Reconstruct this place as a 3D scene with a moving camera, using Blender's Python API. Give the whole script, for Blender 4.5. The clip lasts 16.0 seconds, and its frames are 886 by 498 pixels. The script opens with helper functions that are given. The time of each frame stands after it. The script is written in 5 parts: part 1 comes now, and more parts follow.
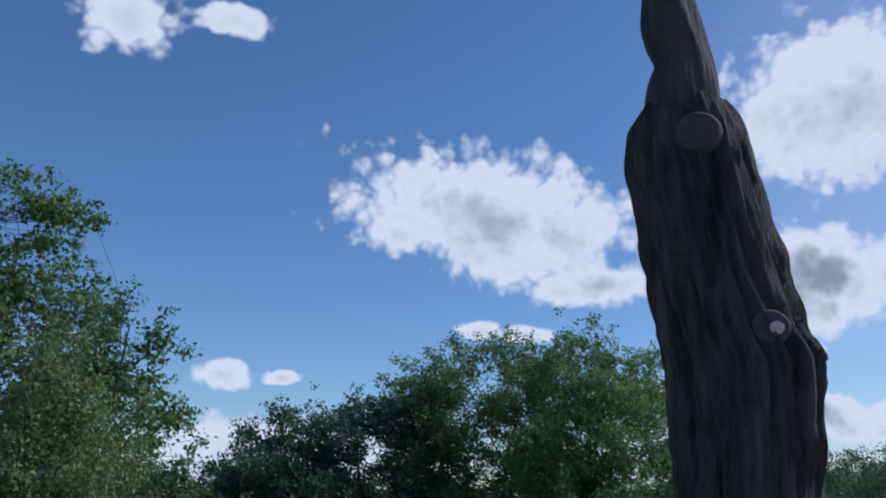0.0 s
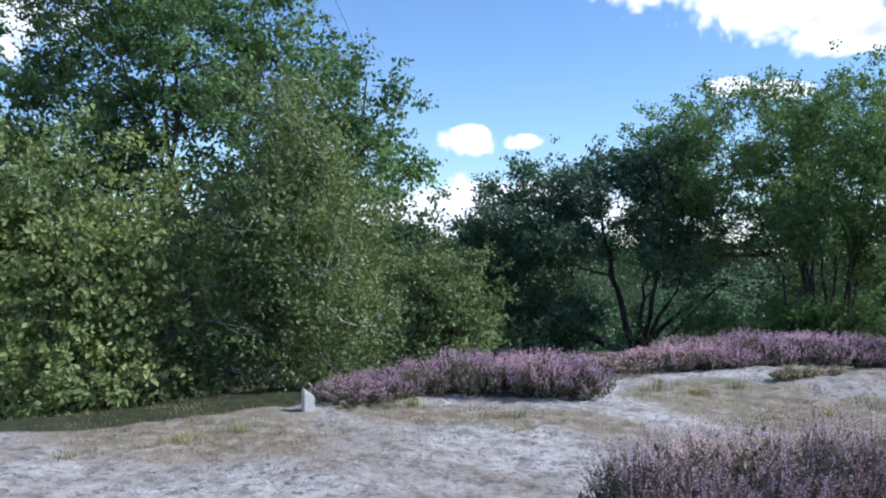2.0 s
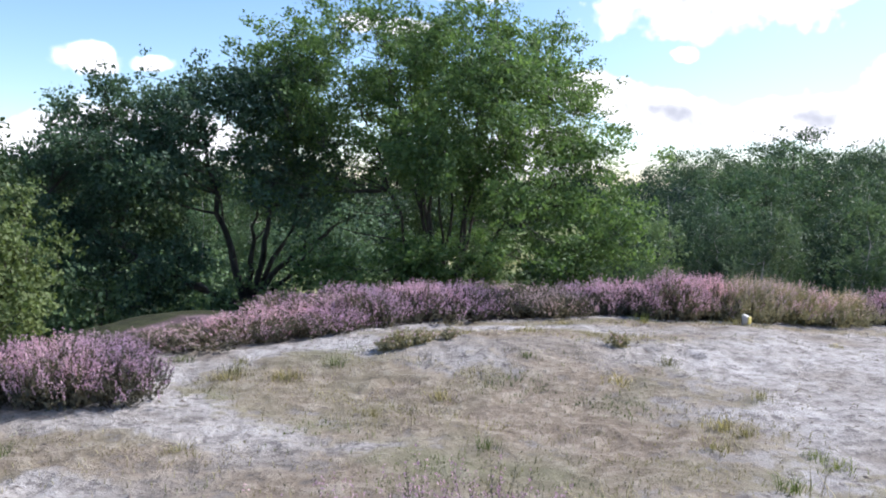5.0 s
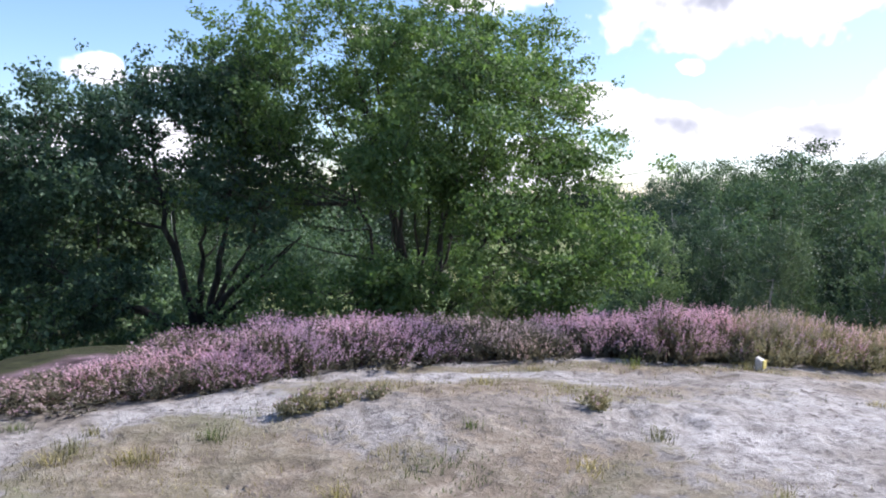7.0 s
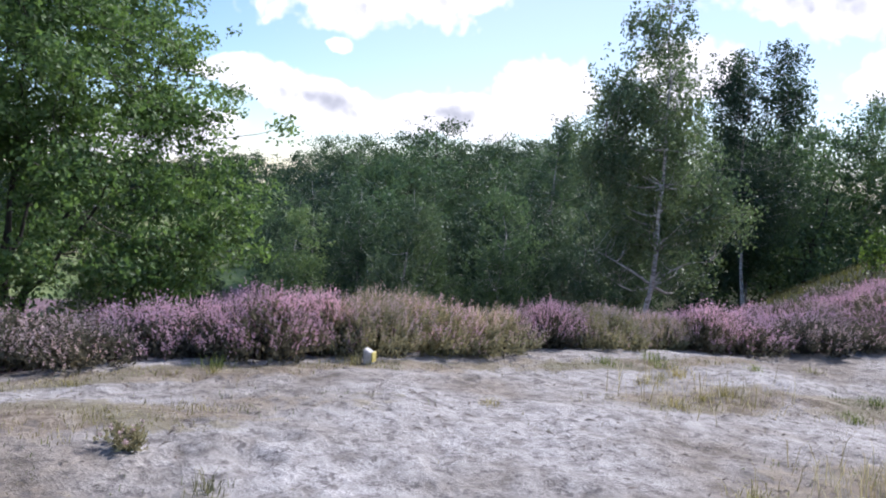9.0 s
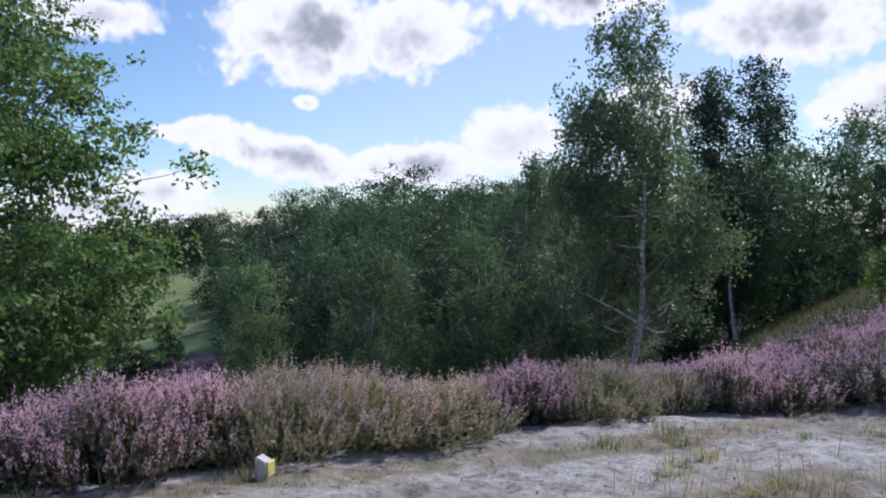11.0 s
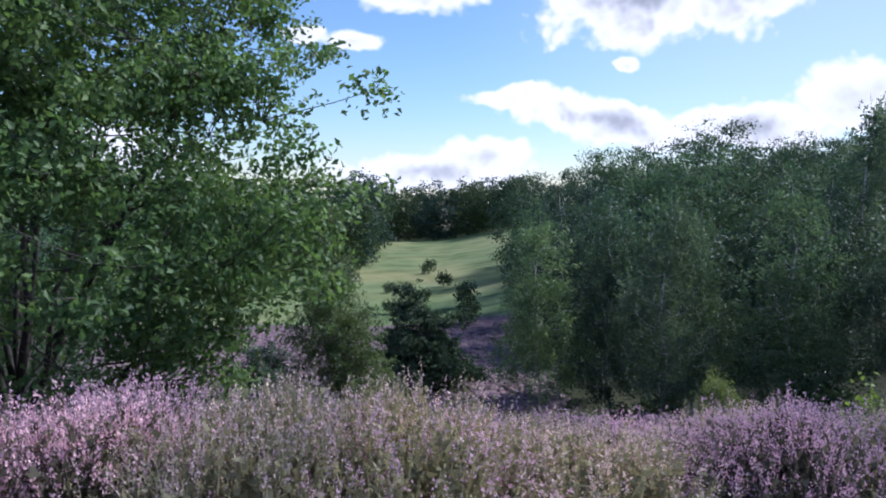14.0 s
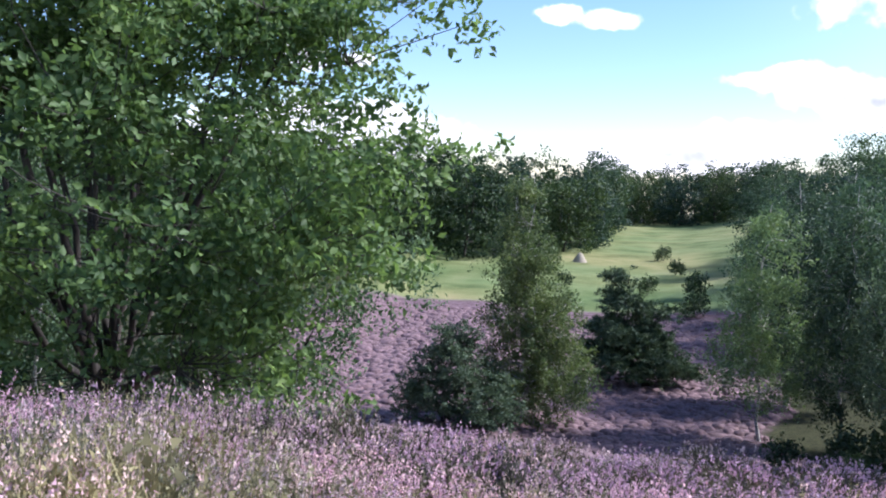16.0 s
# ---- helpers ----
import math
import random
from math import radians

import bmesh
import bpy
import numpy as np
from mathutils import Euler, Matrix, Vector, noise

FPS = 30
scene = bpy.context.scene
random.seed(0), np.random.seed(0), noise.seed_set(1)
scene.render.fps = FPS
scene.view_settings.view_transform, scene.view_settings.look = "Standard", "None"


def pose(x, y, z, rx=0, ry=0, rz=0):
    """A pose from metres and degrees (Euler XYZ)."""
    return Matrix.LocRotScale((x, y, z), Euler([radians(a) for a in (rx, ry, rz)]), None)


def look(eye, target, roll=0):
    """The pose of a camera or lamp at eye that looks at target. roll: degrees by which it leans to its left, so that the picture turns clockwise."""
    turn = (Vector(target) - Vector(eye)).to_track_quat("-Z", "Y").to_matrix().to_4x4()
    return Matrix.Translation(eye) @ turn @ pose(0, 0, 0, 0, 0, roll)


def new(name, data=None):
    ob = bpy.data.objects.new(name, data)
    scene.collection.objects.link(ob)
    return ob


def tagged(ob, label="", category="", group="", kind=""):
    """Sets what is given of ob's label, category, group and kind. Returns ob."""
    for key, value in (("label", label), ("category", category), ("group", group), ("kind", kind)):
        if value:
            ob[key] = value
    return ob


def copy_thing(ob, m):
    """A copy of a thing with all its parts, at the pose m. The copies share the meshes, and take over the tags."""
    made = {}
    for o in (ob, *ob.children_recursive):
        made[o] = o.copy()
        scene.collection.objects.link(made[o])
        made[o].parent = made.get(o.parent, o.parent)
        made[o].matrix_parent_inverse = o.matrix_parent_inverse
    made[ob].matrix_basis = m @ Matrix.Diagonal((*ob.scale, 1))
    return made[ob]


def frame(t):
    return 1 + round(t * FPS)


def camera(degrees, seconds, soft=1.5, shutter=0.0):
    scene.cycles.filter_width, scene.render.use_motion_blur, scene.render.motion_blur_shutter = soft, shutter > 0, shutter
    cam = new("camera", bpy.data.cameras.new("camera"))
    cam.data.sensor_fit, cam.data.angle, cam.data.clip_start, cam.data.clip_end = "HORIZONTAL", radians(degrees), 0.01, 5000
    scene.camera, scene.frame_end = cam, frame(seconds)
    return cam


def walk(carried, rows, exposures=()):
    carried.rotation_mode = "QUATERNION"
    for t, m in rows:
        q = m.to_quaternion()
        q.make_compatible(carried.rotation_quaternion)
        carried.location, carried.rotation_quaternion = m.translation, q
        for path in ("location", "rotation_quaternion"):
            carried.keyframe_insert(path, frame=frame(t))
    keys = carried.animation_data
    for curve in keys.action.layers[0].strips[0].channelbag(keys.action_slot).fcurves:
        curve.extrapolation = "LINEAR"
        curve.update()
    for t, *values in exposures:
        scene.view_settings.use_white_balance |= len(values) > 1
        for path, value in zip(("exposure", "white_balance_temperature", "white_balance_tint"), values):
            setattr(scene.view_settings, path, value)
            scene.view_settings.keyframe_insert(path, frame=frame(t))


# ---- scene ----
cam = camera(54.7, 16.0, soft=2.0)
METRES, EYE, TILT, LEAN, TURN = 13.0, 1.5, 15.4, 0.0, 0.0
ROWS = [
    (0.0, 0.0, 0.0, 0.0, 0.0, 0.0, -0.0),
    (0.5, -0.0016, 0.0089, -0.005, 5.52, -5.33, 1.15),
    (1.0, 0.001, 0.0205, -0.009, 11.04, -10.42, 2.41),
    (1.5, 0.0, 0.0326, -0.0117, 15.49, -13.11, 2.28),
    (2.0, -0.0072, 0.0559, -0.0252, 15.51, -15.24, 3.68),
    (2.5, -0.0134, 0.074, -0.0312, 14.31, -16.69, 3.63),
    (3.0, -0.013, 0.1038, -0.0417, 8.49, -17.83, 1.9),
    (3.5, -0.0091, 0.1361, -0.0532, -1.62, -19.97, 0.75),
    (4.0, -0.0002, 0.1634, -0.0538, -8.6, -20.45, -0.81),
    (6.5, 0.0592, 0.2993, -0.0845, -4.25, -19.41, -5.12),
    (7.0, 0.0762, 0.3284, -0.0934, -7.02, -19.32, -3.1),
    (7.5, 0.0959, 0.3511, -0.101, -9.64, -19.07, -4.23),
    (8.0, 0.1143, 0.3746, -0.1104, -17.37, -18.37, -5.97),
    (8.5, 0.1317, 0.3981, -0.1202, -26.32, -18.26, -10.02),
    (9.0, 0.1502, 0.4231, -0.1272, -28.97, -18.46, -10.67),
    (9.5, 0.1701, 0.4551, -0.1361, -30.1, -16.48, -9.07),
    (10.0, 0.1947, 0.484, -0.1476, -30.84, -14.99, -6.75),
    (12.5, 0.3157, 0.6058, -0.1953, -32.67, -14.6, -9.42),
    (13.0, 0.3394, 0.637, -0.2065, -25.56, -15.56, -6.93),
    (13.5, 0.3646, 0.6577, -0.2182, -18.86, -17.33, -4.24),
    (14.0, 0.3883, 0.6772, -0.2252, -11.07, -19.11, -2.91),
    (14.5, 0.411, 0.7011, -0.2315, -5.34, -19.42, -1.68),
    (15.0, 0.436, 0.7229, -0.2426, -1.18, -19.45, 0.05),
    (15.5, 0.4594, 0.7486, -0.2552, 1.37, -18.91, 1.42),
    (16.0, 0.4869, 0.7754, -0.2628, 5.21, -20.87, -0.53),
]
EXPOSURES = [(0.0, 0.2, 5380, 12), (0.5, 0.4, 5380, 12), (1.0, 0.75, 5480, 12), (1.5, 0.9, 5580, 12), (2.0, 1.1, 5680, 12), (2.5, 1.45, 6110, 13), (3.0, 1.4, 6110, 13), (3.5, 1.3, 6210, 13), (7.0, 1.35, 6210, 18), (9.0, 1.15, 6110, 18), (9.5, 1.05, 6060, 18), (10.0, 0.85, 5960, 15), (12.5, 0.65, 5860, 18), (13.5, 0.74, 5660, 18), (14.0, 0.85, 5560, 18), (14.5, 1.15, 5660, 18), (15.0, 1.35, 5960, 18), (15.5, 1.45, 6110, 18), (16.0, 1.38, 5910, 18)]
walk(cam, [(t, pose(0, 0, EYE, TILT, LEAN, TURN) @ pose(METRES * x, METRES * y, METRES * z, 90 + pitch, roll, yaw)) for t, x, y, z, yaw, pitch, roll in ROWS], EXPOSURES)

# ---- world, sun ----
SUN_AZ, SUN_EL = 78.0, 42.0
# clouds: azimuth, elevation, half width, half height (degrees), greyness of the underside, and any tilt
CLOUDS = [
    (3.3, 17.4, 11.2, 4.8, 0.55, -13), (-22.2, 28.8, 3.4, 2.6, 0.2), (-15.2, 29.2, 2.8, 1.1, 0.2),
    (27.0, 22.5, 7.5, 5.5, 0.5), (30.0, 12.3, 6.0, 3.2, 0.6), (-14.6, 6.6, 2.4, 1.0, 0.25), (-10.4, 6.7, 1.6, 0.6, 0.25),
    (-13.0, 1.8, 9.5, 2.6, 0.25), (23.6, 12.2, 6.8, 3.5, 0.8), (15.5, 6.2, 3.6, 0.9, 0.1, 8), (22.0, 4.4, 8.0, 1.7, 0.75, -10), (31.0, 3.8, 6.0, 1.8, 0.7), (23.4, 7.9, 0.9, 0.6, 0.2),
    (37.2, 5.6, 4.2, 2.4, 0.3), (54.2, 12.2, 7.4, 3.2, 0.7), (61.0, 7.0, 6.5, 2.4, 0.6), (41.5, 14.8, 7.0, 2.2, 0.95), (10.5, 12.8, 4.6, 1.8, 0.5),
    (10.5, 1.2, 8.0, 1.6, 0.6), (2.8, 9.9, 2.0, 0.7, 0.2, -8), (6.2, 9.6, 1.7, 0.7, 0.2), (46.0, 7.0, 4.0, 2.6, 0.4), (14.5, 2.2, 3.6, 1.3, 0.4),
    (-50.0, 14.0, 12.0, 5.0, 0.6), (100.0, 24.0, 20.0, 9.0, 0.6), (150.0, 18.0, 18.0, 8.0, 0.6), (-130.0, 22.0, 22.0, 9.0, 0.6),
]


def sky_world():
    w = bpy.data.worlds.new("sky")
    scene.world = w
    w.use_nodes = True
    nt = w.node_tree
    nt.nodes.clear()
    N, L = nt.nodes.new, nt.links.new

    def math_node(op, a, b=None, c=None):
        n = N("ShaderNodeMath")
        n.operation = op
        for i, v in enumerate((a, b, c)):
            if v is None:
                continue
            if isinstance(v, (int, float)):
                n.inputs[i].default_value = v
            else:
                L(v, n.inputs[i])
        return n.outputs[0]

    out, bg = N("ShaderNodeOutputWorld"), N("ShaderNodeBackground")
    sky = N("ShaderNodeTexSky")
    sky.sky_type, sky.sun_disc = "NISHITA", False
    sky.sun_elevation, sky.sun_rotation = radians(SUN_EL), radians(SUN_AZ)
    sky.air_density, sky.dust_density, sky.ozone_density = 1.0, 0.05, 5.0
    tc = N("ShaderNodeTexCoord")
    ns = N("ShaderNodeTexNoise")
    ns.inputs["Scale"].default_value, ns.inputs["Detail"].default_value, ns.inputs["Roughness"].default_value = 11.0, 6.0, 0.5
    L(tc.outputs["Generated"], ns.inputs["Vector"])
    nb = N("ShaderNodeTexNoise")
    nb.inputs["Scale"].default_value, nb.inputs["Detail"].default_value, nb.inputs["Roughness"].default_value = 30.0, 5.0, 0.55
    L(tc.outputs["Generated"], nb.inputs["Vector"])
    nc = N("ShaderNodeTexNoise")
    nc.inputs["Scale"].default_value, nc.inputs["Detail"].default_value = 75.0, 4.0
    L(tc.outputs["Generated"], nc.inputs["Vector"])
    # the outlines bend about before the clouds are laid out
    bend = N("ShaderNodeTexNoise")
    bend.inputs["Scale"].default_value, bend.inputs["Detail"].default_value, bend.inputs["Roughness"].default_value = 9.0, 3.0, 0.55
    L(tc.outputs["Generated"], bend.inputs["Vector"])
    shift = N("ShaderNodeVectorMath")
    shift.operation = "MULTIPLY_ADD"
    L(bend.outputs["Color"], shift.inputs[0])
    shift.inputs[1].default_value = (0.055, 0.055, 0.045)
    offset = N("ShaderNodeVectorMath")
    offset.operation = "ADD"
    L(tc.outputs["Generated"], offset.inputs[0])
    offset.inputs[1].default_value = (-0.0275, -0.0275, -0.0225)
    L(offset.outputs[0], shift.inputs[2])
    best, low, grey = None, None, None
    for az, e, hw, hh, g, *roll in CLOUDS:
        a, b = radians(az), radians(e)
        c = Vector((math.sin(a) * math.cos(b), math.cos(a) * math.cos(b), math.sin(b)))
        r = Vector((math.cos(a), -math.sin(a), 0))
        u = c.cross(r) * -1
        if u.z < 0:
            u = -u
        tilt = radians(roll[0] if roll else 0)
        r, u = r * math.cos(tilt) + u * math.sin(tilt), u * math.cos(tilt) - r * math.sin(tilt)
        m = Matrix((r, u, r.cross(u))).transposed()
        mp = N("ShaderNodeMapping")
        mp.vector_type = "TEXTURE"
        mp.inputs["Location"].default_value = c
        mp.inputs["Rotation"].default_value = m.to_euler()
        mp.inputs["Scale"].default_value = (radians(hw), radians(hh), 0.5)
        L(shift.outputs[0], mp.inputs["Vector"])
        ln = N("ShaderNodeVectorMath")
        ln.operation = "LENGTH"
        L(mp.outputs[0], ln.inputs[0])
        sp = N("ShaderNodeSeparateXYZ")
        L(mp.outputs[0], sp.inputs[0])
        d = ln.outputs["Value"]
        if best is None:
            best, low, grey = d, sp.outputs[1], g
            continue
        near = math_node("LESS_THAN", d, best)

        def pick(old, new_value):
            n = N("ShaderNodeMix")
            L(near, n.inputs[0])
            for k, v in ((2, old), (3, new_value)):
                if isinstance(v, (int, float)):
                    n.inputs[k].default_value = v
                else:
                    L(v, n.inputs[k])
            return n.outputs[0]

        low, grey = pick(low, sp.outputs[1]), pick(grey, g)
        best = math_node("SMOOTH_MIN", d, best, 0.15)
    # puffed edge: distance pushed about by billows of three sizes
    puff = None
    for size, deep in ((20.0, 0.2), (46.0, 0.16), (100.0, 0.09)):
        vo = N("ShaderNodeTexVoronoi")
        vo.feature, vo.inputs["Scale"].default_value, vo.inputs["Smoothness"].default_value = "SMOOTH_F1", size, 0.35
        L(shift.outputs[0], vo.inputs["Vector"])
        b = math_node("MULTIPLY_ADD", vo.outputs["Distance"], deep * 2.2, -deep)
        puff = b if puff is None else math_node("ADD", puff, b)
    puff = math_node("ADD", puff, math_node("MULTIPLY_ADD", ns.outputs[0], 0.3, -0.15))
    puff = math_node("ADD", puff, math_node("MULTIPLY_ADD", nc.outputs[0], 0.3, -0.15))
    edge = math_node("ADD", best, puff)
    mask = N("ShaderNodeMapRange")
    mask.interpolation_type = "SMOOTHSTEP"
    for k, v in zip((1, 2, 3, 4), (1.08, 0.72, 0.0, 1.0)):
        mask.inputs[k].default_value = v
    L(edge, mask.inputs[0])
    # thick hearts and undersides are grey, thin rims bright
    shade = math_node("ADD", math_node("MULTIPLY_ADD", ns.outputs[0], 1.6, -0.8), math_node("MULTIPLY_ADD", nb.outputs[0], 0.7, -0.35))
    shade = math_node("SUBTRACT", shade, math_node("MULTIPLY", low, 0.45))
    shade = math_node("ADD", shade, math_node("MULTIPLY_ADD", edge, -1.9, 0.95))
    dark = N("ShaderNodeMapRange")
    dark.interpolation_type = "SMOOTHSTEP"
    for k, v in zip((1, 2, 3, 4), (-0.25, 1.15, 0.0, 1.0)):
        dark.inputs[k].default_value = v
    L(shade, dark.inputs[0])
    dk = math_node("MULTIPLY", dark.outputs[0], grey)
    col = N("ShaderNodeMix")
    col.data_type = "RGBA"
    L(dk, col.inputs[0])
    col.inputs[6].default_value = (CLOUD * 1.0, CLOUD * 1.0, CLOUD * 1.02, 1)
    col.inputs[7].default_value = (CLOUD * 0.24, CLOUD * 0.27, CLOUD * 0.33, 1)
    fin = N("ShaderNodeMix")
    fin.data_type = "RGBA"
    L(mask.outputs[0], fin.inputs[0])
    veil = N("ShaderNodeVectorMath")
    veil.operation = "DOT_PRODUCT"
    a, b = radians(48.0), radians(14.0)
    L(tc.outputs["Generated"], veil.inputs[0])
    veil.inputs[1].default_value = (math.sin(a) * math.cos(b), math.cos(a) * math.cos(b), math.sin(b))
    thin = N("ShaderNodeMapRange")
    thin.interpolation_type = "SMOOTHSTEP"
    for k, v in zip((1, 2, 3, 4), (0.8, 1.0, 0.0, 0.34)):
        thin.inputs[k].default_value = v
    L(veil.outputs["Value"], thin.inputs[0])
    haze = N("ShaderNodeMix")
    haze.data_type = "RGBA"
    L(thin.outputs[0], haze.inputs[0])
    L(sky.outputs[0], haze.inputs[6])
    haze.inputs[7].default_value = (CLOUD * 0.8, CLOUD * 0.82, CLOUD * 0.86, 1)
    L(haze.outputs[2], fin.inputs[6])
    L(col.outputs[2], fin.inputs[7])
    L(fin.outputs[2], bg.inputs[0])
    bg.inputs[1].default_value = SKY
    L(bg.outputs[0], out.inputs[0])


SKY, CLOUD = 0.08, 7.6
sky_world()
sun_data = bpy.data.lights.new("sun", "SUN")
sun_data.energy, sun_data.angle, sun_data.color = 3.0, radians(6.0), (1.0, 0.97, 0.92)
sun = new("sun", sun_data)
_a, _e = radians(SUN_AZ), radians(SUN_EL)
sun.matrix_world = look((0, 0, 60), Vector((0, 0, 60)) - Vector((math.sin(_a) * math.cos(_e), math.cos(_a) * math.cos(_e), math.sin(_e))))


# ---- materials ----
def material(name):
    m = bpy.data.materials.new(name)
    m.use_nodes = True
    nt = m.node_tree
    return m, nt, nt.nodes["Principled BSDF"], nt.nodes.new, nt.links.new


def ramp(nt, source, stops):
    r = nt.nodes.new("ShaderNodeValToRGB")
    while len(r.color_ramp.elements) < len(stops):
        r.color_ramp.elements.new(0.5)
    for el, (p, c) in zip(r.color_ramp.elements, stops):
        el.position, el.color = p, (*c, 1)
    nt.links.new(source, r.inputs[0])
    return r.outputs[0]


def noise_tex(nt, scale, detail=4.0, rough=0.55, vector=None):
    n = nt.nodes.new("ShaderNodeTexNoise")
    n.inputs["Scale"].default_value, n.inputs["Detail"].default_value, n.inputs["Roughness"].default_value = scale, detail, rough
    if vector is not None:
        nt.links.new(vector, n.inputs["Vector"])
    return n.outputs[0]


def blend(nt, fac, a, b, mode="MIX"):
    n = nt.nodes.new("ShaderNodeMix")
    n.data_type, n.blend_type = "RGBA", mode
    for k, v in ((0, fac), (6, a), (7, b)):
        if isinstance(v, (int, float)):
            n.inputs[k].default_value = v
        elif isinstance(v, tuple):
            n.inputs[k].default_value = (*v, 1)
        else:
            nt.links.new(v, n.inputs[k])
    return n.outputs[2]


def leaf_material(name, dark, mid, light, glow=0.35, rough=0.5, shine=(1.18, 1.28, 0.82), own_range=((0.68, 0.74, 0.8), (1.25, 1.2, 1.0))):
    """Leaves that differ one by one and in drifts through the crown, and let light through."""
    m, nt, p, N, L = material(name)
    geo, oi = N("ShaderNodeNewGeometry"), N("ShaderNodeObjectInfo")
    col = ramp(nt, geo.outputs["Random Per Island"], [(0.0, dark), (0.55, mid), (1.0, light)])
    drift = noise_tex(nt, 0.9, 2.0, 0.5, geo.outputs["Position"])
    tint = ramp(nt, drift, [(0.3, (0.66, 0.72, 0.7)), (0.7, (1.25, 1.2, 1.0))])
    col = blend(nt, 1.0, col, tint, "MULTIPLY")
    own = ramp(nt, oi.outputs["Random"], [(0.0, own_range[0]), (1.0, own_range[1])])
    col = blend(nt, 1.0, col, own, "MULTIPLY")
    L(col, p.inputs["Base Color"])
    p.inputs["Roughness"].default_value = rough
    p.inputs["Specular IOR Level"].default_value = 0.12
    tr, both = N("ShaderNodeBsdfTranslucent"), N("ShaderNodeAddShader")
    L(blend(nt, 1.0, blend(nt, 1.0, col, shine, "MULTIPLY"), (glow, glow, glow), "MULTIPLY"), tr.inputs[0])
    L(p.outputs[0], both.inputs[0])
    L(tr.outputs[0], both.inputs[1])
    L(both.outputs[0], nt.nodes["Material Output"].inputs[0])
    return m


def bark_material(name, dark, light, scale=14.0, stretch=0.18, depth=0.5):
    m, nt, p, N, L = material(name)
    tc, mp = N("ShaderNodeTexCoord"), N("ShaderNodeMapping")
    mp.inputs["Scale"].default_value = (1, 1, stretch)
    L(tc.outputs["Object"], mp.inputs[0])
    a = noise_tex(nt, scale, 8.0, 0.65, mp.outputs[0])
    b = noise_tex(nt, 2.2, 3.0, 0.5, tc.outputs["Object"])
    col = ramp(nt, a, [(0.35, dark), (0.68, light)])
    col = blend(nt, 1.0, col, ramp(nt, b, [(0.3, (0.7, 0.7, 0.72)), (0.7, (1.15, 1.1, 1.05))]), "MULTIPLY")
    L(col, p.inputs["Base Color"])
    p.inputs["Roughness"].default_value = 0.9
    bump = N("ShaderNodeBump")
    bump.inputs["Strength"].default_value, bump.inputs["Distance"].default_value = depth, 0.03
    L(a, bump.inputs["Height"])
    L(bump.outputs[0], p.inputs["Normal"])
    return m


